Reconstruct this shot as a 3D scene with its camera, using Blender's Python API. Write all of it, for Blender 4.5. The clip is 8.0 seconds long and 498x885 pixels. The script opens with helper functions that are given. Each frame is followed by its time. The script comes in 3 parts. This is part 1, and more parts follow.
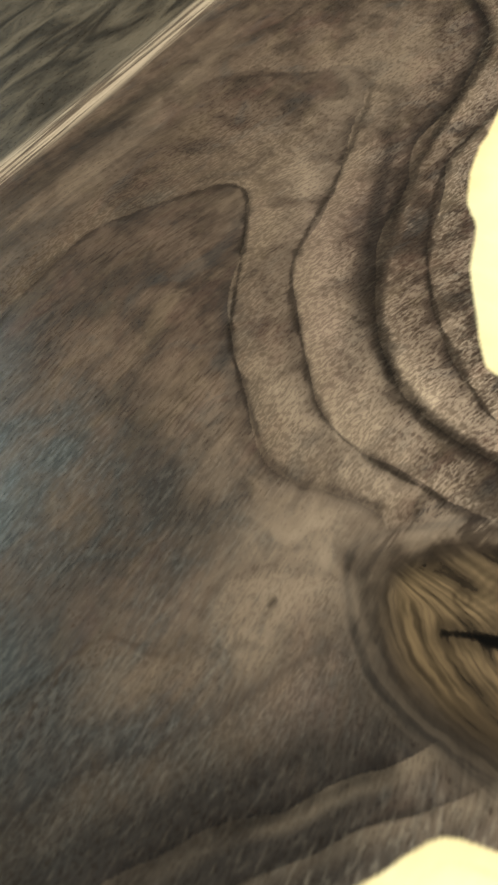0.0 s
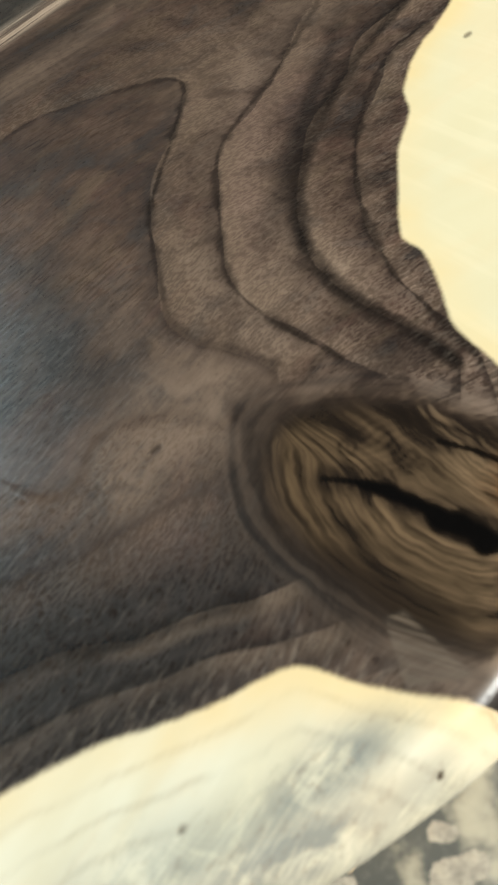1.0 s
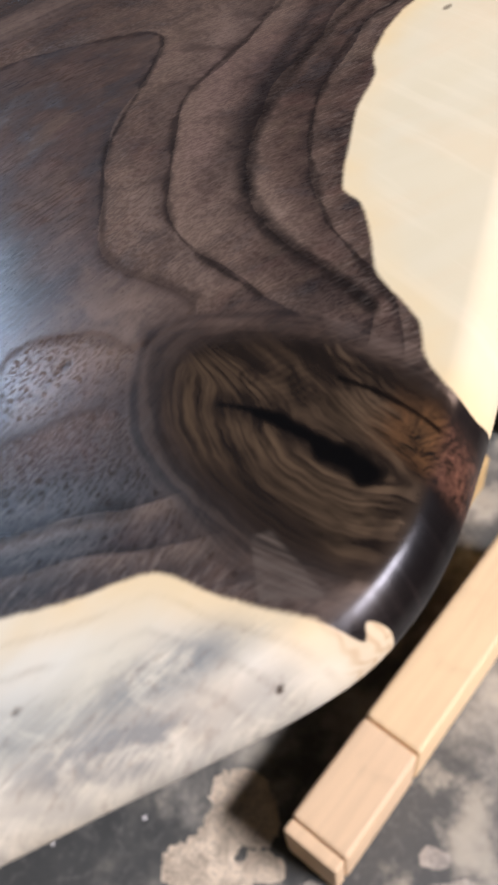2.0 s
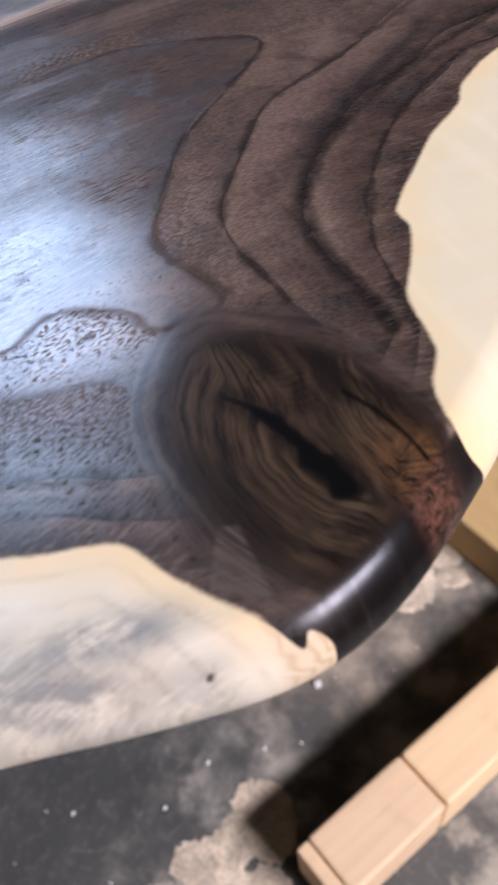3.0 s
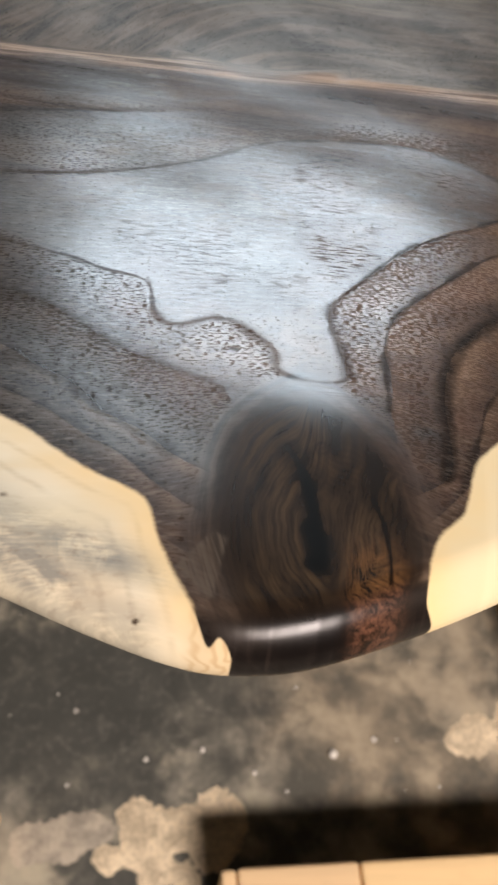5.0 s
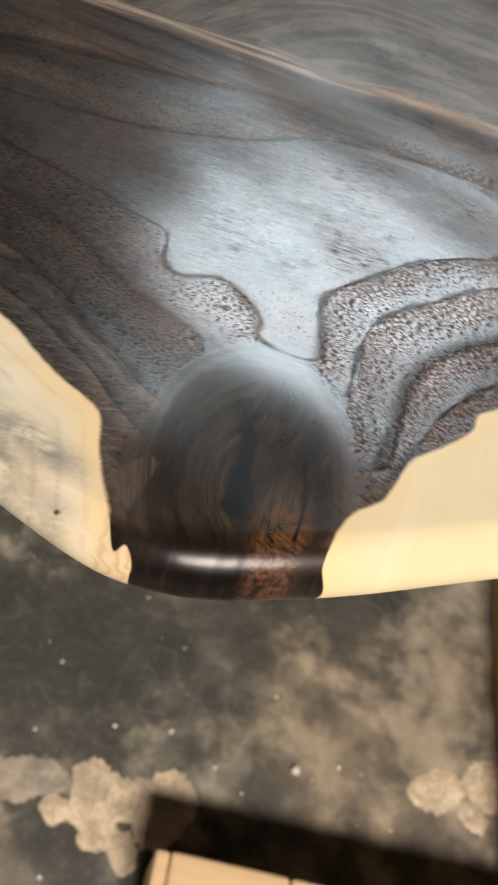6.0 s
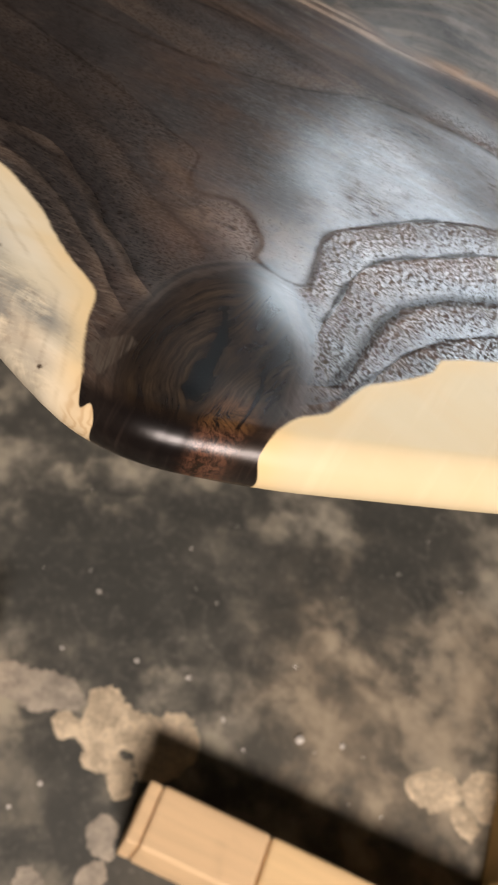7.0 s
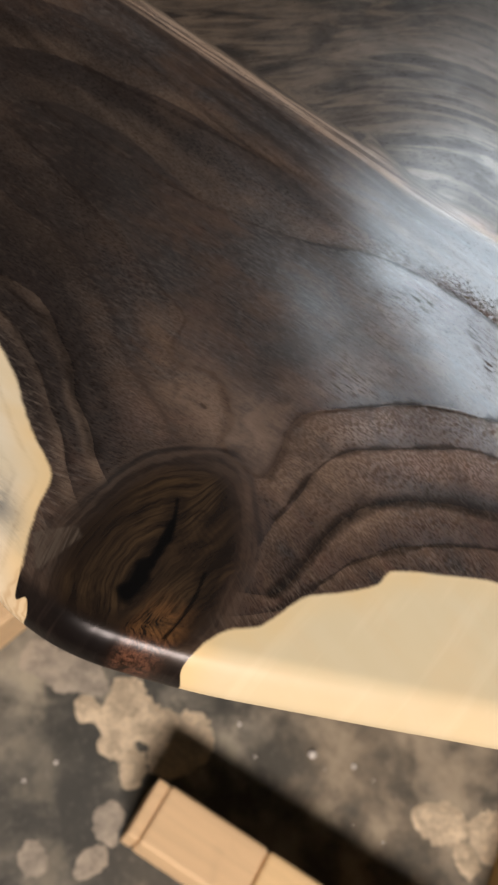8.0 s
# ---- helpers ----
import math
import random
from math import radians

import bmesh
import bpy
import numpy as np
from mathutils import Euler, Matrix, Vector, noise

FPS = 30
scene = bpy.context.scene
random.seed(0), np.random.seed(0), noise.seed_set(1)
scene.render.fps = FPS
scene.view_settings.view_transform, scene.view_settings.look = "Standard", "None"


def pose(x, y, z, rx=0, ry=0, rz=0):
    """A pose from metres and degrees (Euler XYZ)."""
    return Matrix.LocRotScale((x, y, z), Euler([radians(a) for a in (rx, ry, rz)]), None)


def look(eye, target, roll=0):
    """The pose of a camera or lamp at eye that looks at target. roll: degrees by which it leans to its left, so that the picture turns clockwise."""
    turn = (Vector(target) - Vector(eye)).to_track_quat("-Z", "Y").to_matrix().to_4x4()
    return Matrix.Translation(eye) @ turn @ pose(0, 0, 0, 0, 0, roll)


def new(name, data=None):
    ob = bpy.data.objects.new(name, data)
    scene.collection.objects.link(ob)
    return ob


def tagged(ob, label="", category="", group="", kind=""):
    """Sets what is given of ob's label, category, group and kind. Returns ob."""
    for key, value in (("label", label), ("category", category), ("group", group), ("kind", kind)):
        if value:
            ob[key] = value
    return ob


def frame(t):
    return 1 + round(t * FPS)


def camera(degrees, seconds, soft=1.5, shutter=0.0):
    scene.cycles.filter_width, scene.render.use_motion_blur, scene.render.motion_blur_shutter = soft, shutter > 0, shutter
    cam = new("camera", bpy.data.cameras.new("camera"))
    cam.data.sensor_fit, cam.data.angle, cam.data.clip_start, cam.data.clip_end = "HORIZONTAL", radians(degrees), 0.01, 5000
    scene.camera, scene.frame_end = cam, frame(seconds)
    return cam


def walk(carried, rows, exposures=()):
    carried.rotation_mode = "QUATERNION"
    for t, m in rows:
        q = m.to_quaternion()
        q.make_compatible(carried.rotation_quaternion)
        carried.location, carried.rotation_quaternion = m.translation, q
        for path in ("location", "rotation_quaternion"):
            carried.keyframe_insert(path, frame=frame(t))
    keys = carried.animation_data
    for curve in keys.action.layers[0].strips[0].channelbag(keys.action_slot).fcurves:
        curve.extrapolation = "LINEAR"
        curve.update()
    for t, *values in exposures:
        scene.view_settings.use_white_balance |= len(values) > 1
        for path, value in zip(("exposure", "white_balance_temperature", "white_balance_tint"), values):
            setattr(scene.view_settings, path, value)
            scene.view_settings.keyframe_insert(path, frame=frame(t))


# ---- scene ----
cam = camera(31.50, 8.0, soft=2.5)
PATH = [
    (0, (-0.04964, -0.01000, 0.87427), (0.03182, 0.06154, 0.70621), -5.76),
    (0.5, (-0.05124, -0.02957, 0.86714), (0.02821, 0.05072, 0.70209), -8.83),
    (1, (-0.05082, -0.04165, 0.85700), (0.02552, 0.04191, 0.69211), -9.89),
    (1.5, (-0.04973, -0.05649, 0.85032), (0.02492, 0.03151, 0.68697), -10.17),
    (3, (-0.03540, -0.07714, 0.84784), (0.01979, 0.03233, 0.68982), -7.50),
    (3.5, (-0.03264, -0.09000, 0.85507), (0.00948, 0.02979, 0.70055), -8.95),
    (4, (-0.02268, -0.09612, 0.86002), (0.00541, 0.03054, 0.70780), -7.16),
    (4.5, (-0.01864, -0.09423, 0.86753), (0.00076, 0.02953, 0.71162), 1.79),
    (6, (0.00503, -0.11196, 0.87854), (0.00368, 0.01327, 0.72261), 18.71),
    (6.5, (0.02888, -0.11752, 0.88428), (0.01891, 0.00361, 0.72545), 20.82),
    (7, (0.03572, -0.12771, 0.88995), (0.01806, -0.01183, 0.72790), 22.68),
    (7.5, (0.03173, -0.11823, 0.91701), (0.00855, -0.00875, 0.75125), 24.01),
    (8, (0.03134, -0.08095, 0.92393), (0.00406, 0.02045, 0.75371), 24.08),
]
cam.data.dof.use_dof, cam.data.dof.focus_distance, cam.data.dof.aperture_fstop = True, 0.180, 46
EXPOSURE = [(0.0, 0.62, 6700, -6), (0.5, 0.44, 6500, -7), (1.0, 0.25, 6300, 2), (1.5, 0.12, 5950, 15), (3.0, 0.0, 5750, 29), (3.5, -0.06, 6050, 28), (4.5, -0.10, 7000, 24),
            (6.0, -0.18, 7300, 18), (7.0, -0.30, 7300, 22), (7.5, -0.36, 7300, 24), (8.0, -0.46, 7250, 22)]
walk(cam, [(t, look(eye, target, roll)) for t, eye, target, roll in PATH], EXPOSURE)

# ---------------------------------------------------------------- world and lights
world = bpy.data.worlds.new("sky")
scene.world = world
world.use_nodes = True
sky = world.node_tree.nodes.new("ShaderNodeTexSky")
sky.sky_type, sky.sun_disc = "NISHITA", False
sky.sun_elevation, sky.sun_rotation = radians(40), radians(180)
world.node_tree.links.new(sky.outputs[0], world.node_tree.nodes["Background"].inputs[0])
world.node_tree.nodes["Background"].inputs[1].default_value = 0.06


def area_lamp(name, eye, target, wide, high, watts, colour):
    data = bpy.data.lights.new(name, "AREA")
    data.shape, data.size, data.size_y = "RECTANGLE", wide, high
    data.energy, data.color = watts, colour
    ob = new(name, data)
    ob.matrix_world = look(eye, target)
    return ob


WIN = (-0.46, 0.66, 2.24, 3.05)      # window in the north wall: x from, x to, z from, z to
NORTH, SOUTH, WEST, EAST, TOP = 2.2, -2.4, -2.6, 2.6, 3.3
area_lamp("window_light", ((WIN[0] + WIN[1]) / 2, NORTH - 0.02, (WIN[2] + WIN[3]) / 2), ((WIN[0] + WIN[1]) / 2, 0, (WIN[2] + WIN[3]) / 2),
          WIN[1] - WIN[0], WIN[3] - WIN[2], 68, (0.64, 0.865, 1.0))
area_lamp("tube_light", (0.90, -1.72, 2.04), (0.2, 0.1, 0.4), 1.0, 0.36, 120, (1.0, 0.962, 0.925))

# ---------------------------------------------------------------- material helpers


class Nodes:
    """A small wrapper to write node trees as expressions."""

    def __init__(self, name):
        self.mat = bpy.data.materials.new(name)
        self.mat.use_nodes = True
        self.tree = self.mat.node_tree
        self.bsdf = self.tree.nodes["Principled BSDF"]

    def put(self, socket, value):
        if isinstance(value, bpy.types.NodeSocket):
            self.tree.links.new(value, socket)
        elif isinstance(value, tuple) and len(value) == 3 and socket.type == "RGBA":
            socket.default_value = (*value, 1)
        else:
            socket.default_value = value

    def node(self, kind, **inputs):
        n = self.tree.nodes.new(kind)
        for key, value in inputs.items():
            self.put(n.inputs[key.replace("_", " ")], value)
        return n

    def math(self, op, a, b=0.0, c=0.0, clamp=False):
        n = self.tree.nodes.new("ShaderNodeMath")
        n.operation, n.use_clamp = op, clamp
        for i, value in enumerate((a, b, c)):
            self.put(n.inputs[i], value)
        return n.outputs[0]

    def add(self, a, b):
        return self.math("ADD", a, b)

    def sub(self, a, b):
        return self.math("SUBTRACT", a, b)

    def mul(self, a, b):
        return self.math("MULTIPLY", a, b)

    def step(self, value, low, high, to_low=0.0, to_high=1.0):
        n = self.tree.nodes.new("ShaderNodeMapRange")
        n.interpolation_type = "SMOOTHSTEP"
        for i, v in enumerate((value, low, high, to_low, to_high)):
            self.put(n.inputs[i], v)
        return n.outputs[0]

    def noise(self, vector, scale, detail=2.0, rough=0.5, warp=0.0):
        n = self.node("ShaderNodeTexNoise", Vector=vector, Scale=scale, Detail=detail, Roughness=rough, Distortion=warp)
        return n.outputs[0]

    def vec(self, x, y, z=0.0):
        return self.node("ShaderNodeCombineXYZ", X=x, Y=y, Z=z).outputs[0]

    def split(self, vector):
        return self.node("ShaderNodeSeparateXYZ", Vector=vector).outputs

    def attribute(self, name):
        n = self.tree.nodes.new("ShaderNodeAttribute")
        n.attribute_name = name
        return n.outputs["Vector"]

    def mix(self, fac, a, b, blend="MIX"):
        n = self.tree.nodes.new("ShaderNodeMix")
        n.data_type, n.blend_type = "RGBA", blend
        for i, value in ((0, fac), (6, a), (7, b)):
            self.put(n.inputs[i], value)
        return n.outputs[2]

    def place(self):
        return self.tree.nodes.new("ShaderNodeNewGeometry").outputs["Position"]

    def object_place(self):
        return self.tree.nodes.new("ShaderNodeTexCoord").outputs["Object"]

    def random(self):
        return self.tree.nodes.new("ShaderNodeObjectInfo").outputs["Random"]

    def bump(self, height, distance, strength=1.0, normal=None):
        n = self.node("ShaderNodeBump", Height=height, Distance=distance, Strength=strength)
        if normal is not None:
            self.put(n.inputs["Normal"], normal)
        return n.outputs[0]

    def done(self, colour, roughness=0.5, normal=None, specular=0.5, **more):
        self.put(self.bsdf.inputs["Base Color"], colour)
        self.put(self.bsdf.inputs["Roughness"], roughness)
        self.put(self.bsdf.inputs["Specular IOR Level"], specular)
        if normal is not None:
            self.put(self.bsdf.inputs["Normal"], normal)
        for key, value in more.items():
            self.put(self.bsdf.inputs[key.replace("_", " ")], value)
        return self.mat


def slab_wood():
    """Oiled live-edge wood; its figure follows fields of the slab's mesh.
    grain: along the fibre, across it, growth ring. marks: way into the sapwood, stains and rim shade, hole. lines: a
    ring line's colour, its break in the gloss, its width.
    tone: tan, dark and reddish clouds. burl: way from the slit, reach of the knot, ochre. nose: rolled edge, copper,
    facet. zones: far side, crest, pores. sides: east, outer, curl. course: way from the nearest ring line, dull brown
    scars."""
    n = Nodes("oiled live edge wood")
    along, across, ring = n.split(n.attribute("grain"))
    sapway, stain_shade, pit = n.split(n.attribute("marks"))
    drawn, keen, broad = n.split(n.attribute("lines"))
    from_line, scar, _ = n.split(n.attribute("course"))
    tan, dusk, red = n.split(n.attribute("tone"))
    off, reach, ochre = n.split(n.attribute("burl"))
    nose, copper, facet = n.split(n.attribute("nose"))
    far_side, crest, porous = n.split(n.attribute("zones"))
    east, outer, curl = n.split(n.attribute("sides"))
    spot = n.place()
    px, py, pz = n.split(spot)
    fibre = n.noise(n.vec(n.mul(along, 240), n.mul(across, 2400)), 1.0, 3.0, 0.6)
    hair = n.noise(n.vec(n.mul(along, 700), n.mul(across, 4200), 7.0), 1.0, 2.0, 0.6)
    cloud = n.noise(spot, 42, 3.0, 0.55)
    patch = n.noise(spot, 120, 4.0, 0.6, 0.6)
    swirl = n.noise(spot, 150, 2.0, 0.5, 0.6)
    strokes = n.noise(n.vec(n.mul(along, 720), n.mul(across, 2800), 3.0), 1.0, 1.5, 0.5)
    drift = n.noise(n.vec(n.mul(along, 22), n.mul(across, 130), 5.0), 1.0, 4.0, 0.6, 0.5)
    brush = n.noise(n.vec(n.mul(along, 110), n.mul(across, 620), 17.0), 1.0, 4.0, 0.6, 0.6)
    knot = n.step(n.add(reach, n.add(n.mul(n.sub(patch, 0.5), 0.10), n.mul(n.sub(swirl, 0.5), 0.08))), 1.10, 0.74)
    fleck = n.noise(n.vec(n.mul(along, 330), n.mul(across, 1500), 23.0), 1.0, 3.0, 0.65)
    # growth rings: lines, the slow darkening towards each and the light start of the next
    wave = n.add(ring, n.add(n.mul(n.sub(fibre, 0.5), 0.07), n.add(n.mul(n.sub(cloud, 0.5), 0.07), n.mul(n.sub(patch, 0.5), 0.13))))
    part_of = n.math("FRACT", wave)
    ragged_line = n.add(from_line, n.add(n.mul(n.sub(patch, 0.5), 0.0013), n.add(n.mul(n.sub(fibre, 0.5), 0.0005), n.mul(n.sub(hair, 0.5), 0.0004))))
    stripe = n.step(ragged_line, n.add(n.mul(broad, 0.0026), n.add(0.0006, n.mul(n.step(swirl, 0.35, 0.70), 0.0016))), 0.00005)
    uneven = n.mul(n.step(drift, 0.30, 0.58, 0.65, 1.0), n.step(patch, 0.34, 0.56, 0.70, 1.0))
    line = n.mul(n.mul(stripe, drawn), uneven)
    gloss_line = n.mul(stripe, keen)
    dusk_line = n.mul(n.mul(n.math("POWER", n.sub(1.0, part_of), 3.4), drawn), n.step(swirl, 0.30, 0.62, 0.55, 1.0))
    dawn_line = n.mul(n.mul(n.step(part_of, 0.45, 0.92), drawn), n.step(cloud, 0.36, 0.62, 0.35, 1.0))
    band = n.noise(n.vec(n.math("FLOOR", wave), 0.0, 0.0), 3.7, 0.0)
    # heartwood
    tone = n.add(n.mul(fibre, 0.18), n.add(n.mul(patch, 0.35), n.add(n.mul(cloud, 0.30), n.add(n.mul(drift, 0.40), n.mul(brush, 0.22)))))
    heart = n.mix(n.step(tone, 0.56, 0.92), (0.013, 0.0085, 0.0066), (0.074, 0.046, 0.032))
    heart = n.mix(n.step(band, 0.35, 0.65, 0.0, 0.30), heart, (0.055, 0.031, 0.022))
    hue = n.noise(n.vec(n.mul(along, 70), n.mul(across, 150), 21.0), 1.0, 4.0, 0.6, 0.9)
    hue_red = n.noise(n.vec(n.mul(along, 60), n.mul(across, 120), 33.0), 1.0, 3.0, 0.55, 0.7)
    heart = n.mix(n.step(hue, 0.50, 0.68, 0.0, 0.45), heart, (0.080, 0.053, 0.033))
    heart = n.mix(n.step(hue, 0.47, 0.32, 0.0, 0.55), heart, (0.025, 0.022, 0.021))
    heart = n.mix(n.step(hue_red, 0.54, 0.70, 0.0, 0.30), heart, (0.080, 0.038, 0.028))
    tan = n.mul(tan, n.step(n.add(n.mul(brush, 0.35), n.mul(patch, 0.75)), 0.36, 0.72, 0.30, 1.0))
    ash = n.mul(n.sub(1.0, east), n.step(n.add(n.mul(hue, 0.5), n.mul(cloud, 0.5)), 0.62, 0.40, 0.20, 0.75))
    heart = n.mix(ash, heart, n.mix(n.step(fleck, 0.40, 0.66), (0.020, 0.0195, 0.019), (0.064, 0.062, 0.060)))
    heart = n.mix(tan, heart, (0.120, 0.084, 0.060))
    heart = n.mix(n.mul(red, n.step(patch, 0.34, 0.62, 0.3, 0.75)), heart, (0.098, 0.058, 0.048))
    heart = n.mix(n.mul(dusk, n.step(n.add(n.mul(brush, 0.5), n.mul(cloud, 0.5)), 0.68, 0.40, 0.70, 1.0)), heart, (0.0115, 0.0085, 0.0074))
    heart = n.mix(n.mul(dawn_line, 0.62), heart, (0.140, 0.097, 0.067))
    heart = n.mix(n.mul(dusk_line, 0.88), heart, (0.0125, 0.0085, 0.0075))
    heart = n.mix(n.mul(line, 0.95), heart, (0.0055, 0.004, 0.0036))
    heart = n.mix(n.step(hair, 0.42, 0.75, 0.0, 0.08), heart, (0.125, 0.090, 0.066))
    near_sap = n.step(sapway, -0.009, -0.0005)
    heart = n.mix(n.mul(near_sap, n.step(fleck, 0.46, 0.70, 0.0, 0.22)), heart, (0.19, 0.150, 0.115))
    heart = n.mix(n.step(fleck, 0.50, 0.72, 0.0, 0.12), heart, (0.15, 0.112, 0.080))
    # the far side beyond the crest, and long streaks before it
    streak = n.mul(n.step(n.noise(n.vec(n.mul(px, 13), n.mul(n.add(py, n.mul(px, 0.06)), 170), 14.0), 1.0, 3.5, 0.6, 0.5), 0.40, 0.66), n.mul(n.step(n.sub(py, n.mul(px, 0.2)), 0.080, 0.112), n.sub(1.0, far_side)))
    heart = n.mix(n.mul(streak, 0.75), heart, (0.013, 0.009, 0.007))
    fan = n.noise(n.vec(n.mul(along, 30), n.mul(across, 150), 8.0), 1.0, 5.0, 0.6, 1.4)
    heart = n.mix(n.mul(far_side, 0.88), heart, n.mix(n.step(fan, 0.36, 0.70), (0.011, 0.008, 0.006), (0.092, 0.067, 0.046)))
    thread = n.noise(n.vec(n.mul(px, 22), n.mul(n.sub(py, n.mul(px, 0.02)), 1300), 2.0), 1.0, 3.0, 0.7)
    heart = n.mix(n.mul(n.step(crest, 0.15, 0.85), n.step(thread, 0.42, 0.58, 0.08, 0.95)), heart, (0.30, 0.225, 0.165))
    collar = n.noise(n.vec(n.add(n.mul(reach, 17.0), n.mul(swirl, 1.6)), n.mul(px, 60), n.mul(py, 60)), 1.0, 3.0, 0.6)
    heart = n.mix(n.mul(n.step(n.add(reach, n.mul(n.sub(patch, 0.5), 0.12)), 1.34, 1.02), n.math("MULTIPLY_ADD", east, -0.30, 0.85)), heart, n.mix(n.step(collar, 0.38, 0.62), (0.014, 0.010, 0.0080), (0.042, 0.029, 0.021)))
    # open pores, thickest where a new ring starts
    clusters = n.mul(n.step(cloud, 0.42, 0.58), n.step(ring, 4.0, 4.3))
    dash = n.mul(n.mul(n.step(n.noise(n.vec(n.mul(along, 230), n.mul(across, 1900), 11.0), 1.0, 1.5), 0.53, 0.59), clusters), n.sub(1.0, outer))
    dense = n.mul(porous, n.math("MULTIPLY_ADD", n.math("POWER", part_of, 0.7), 0.72, 0.28))
    edge = n.add(n.sub(0.665, n.mul(dense, 0.232)), n.mul(n.step(reach, 1.18, 1.06), 0.3))
    pore = n.step(strokes, n.sub(edge, 0.012), n.add(edge, 0.012))
    pore = n.math("MAXIMUM", pore, n.mul(n.mul(dash, n.math("MULTIPLY_ADD", east, 0.35, 0.60)), n.step(reach, 1.06, 1.2)))
    heart = n.mix(n.mul(pore, n.math("MULTIPLY_ADD", east, 0.10, 0.12)), heart, (0.010, 0.007, 0.006))
    scar = n.mul(scar, n.step(n.add(n.mul(fibre, 0.6), n.mul(patch, 0.5)), 0.40, 0.62, 0.35, 1.0))
    heart = n.mix(n.mul(scar, 0.7), heart, (0.030, 0.020, 0.016))
    # knot: fine lines that run round the slit, ochre and brown
    course = n.add(n.mul(off, 620), n.add(n.mul(n.sub(swirl, 0.5), 1.1), n.add(n.mul(n.sub(cloud, 0.5), 1.8), n.mul(n.sub(patch, 0.5), 0.7))))
    kfine = n.noise(n.vec(n.mul(course, 3.0), n.mul(along, 40), n.mul(across, 40)), 1.0, 3.0, 0.6)
    kbroad = n.noise(n.vec(n.mul(course, 0.80), n.mul(along, 70), n.mul(across, 70)), 1.0, 3.0, 0.55)
    gold = n.mul(n.mul(ochre, n.step(kbroad, 0.28, 0.74, 0.12, 1.0)), n.step(kfine, 0.28, 0.66, 0.28, 1.0))
    burl = n.mix(n.step(kbroad, 0.30, 0.72), (0.0070, 0.0048, 0.0037), (0.0135, 0.0088, 0.0060))
    burl = n.mix(gold, burl, (0.032, 0.020, 0.0095))
    flame = n.noise(n.vec(n.mul(along, 520), n.mul(across, 150)), 1.0, 5.0, 0.65, 1.5)
    mottle = n.noise(spot, 620, 4.0, 0.68, 0.8)
    glow = n.mul(copper, n.step(n.add(n.mul(flame, n.math("MULTIPLY_ADD", nose, -0.45, 0.75)), n.mul(mottle, n.math("MULTIPLY_ADD", nose, 0.45, 0.25))), 0.38, 0.64))
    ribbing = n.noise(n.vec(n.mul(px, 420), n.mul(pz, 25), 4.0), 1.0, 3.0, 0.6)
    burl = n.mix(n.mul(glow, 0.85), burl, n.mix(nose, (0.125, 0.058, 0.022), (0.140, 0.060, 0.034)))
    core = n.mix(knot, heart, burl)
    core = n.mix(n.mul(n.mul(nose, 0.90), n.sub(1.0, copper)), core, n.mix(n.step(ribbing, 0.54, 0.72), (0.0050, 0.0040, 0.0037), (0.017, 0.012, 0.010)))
    # a dark course round the knot, open towards the edge
    hem = n.mul(n.step(n.math("ABSOLUTE", n.sub(n.add(reach, n.mul(n.sub(patch, 0.5), 0.07)), 1.09)), 0.040, 0.008), n.step(swirl, 0.30, 0.60, 0.5, 1.0))
    core = n.mix(n.mul(hem, n.mul(n.math("MULTIPLY_ADD", east, -0.30, 0.75), n.step(py, -0.016, 0.004))), core, (0.0095, 0.0070, 0.0060))
    ribs = n.noise(n.vec(n.mul(n.add(n.mul(px, 0.95), n.mul(py, 0.3)), 1500), n.mul(n.sub(n.mul(py, 0.95), n.mul(px, 0.3)), 90), 6.0), 1.0, 2.0)
    core = n.mix(n.mul(facet, n.step(ribs, 0.36, 0.60, 0.20, 0.8)), core, (0.060, 0.049, 0.038))
    core = n.mix(pit, core, (0.002, 0.0016, 0.0014))
    # sapwood
    pale = n.mix(n.step(n.noise(n.vec(n.mul(along, 40), n.mul(across, 160), 4.0), 1.0, 3.0), 0.35, 0.7), (0.55, 0.485, 0.345), (0.59, 0.535, 0.405))
    pale = n.mix(n.mul(east, 0.75), pale, (0.57, 0.475, 0.285))
    pale = n.mix(n.mul(n.step(cloud, 0.45, 0.65), 0.30), pale, (0.63, 0.47, 0.27))
    pale = n.mix(n.mul(n.step(drift, 0.52, 0.70), 0.15), pale, (0.60, 0.43, 0.25))
    pale = n.mix(n.mul(n.step(n.noise(n.vec(n.mul(along, 230), n.mul(across, 25), 12.0), 1.0, 3.0), 0.50, 0.70), n.mul(east, 0.28)), pale, (0.67, 0.57, 0.38))
    yearly = n.math("PINGPONG", n.add(n.mul(sapway, 470), n.mul(cloud, 2.6)), 1.0)
    yearly = n.mul(n.step(yearly, 0.55, 1.0), n.step(drift, 0.30, 0.56))
    pale = n.mix(n.mul(yearly, n.mul(n.math("MULTIPLY_ADD", east, -0.97, 1.0), n.step(fibre, 0.30, 0.60, 0.12, 0.36))), pale, (0.33, 0.275, 0.19))
    pale = n.mix(n.step(hair, 0.64, 0.8, 0.0, 0.08), pale, (0.5, 0.38, 0.22))
    pale = n.mix(n.mul(n.step(sapway, 0.0075, 0.0003), n.step(cloud, 0.34, 0.6, 0.25, 0.6)), pale, (0.64, 0.45, 0.20))
    # grey stains, and the shade of the west rim painted the same way
    grime_shade = n.mul(stain_shade, n.step(n.add(n.mul(patch, 0.6), n.add(n.mul(fibre, 0.25), n.mul(drift, 0.35))), 0.40, 0.66))
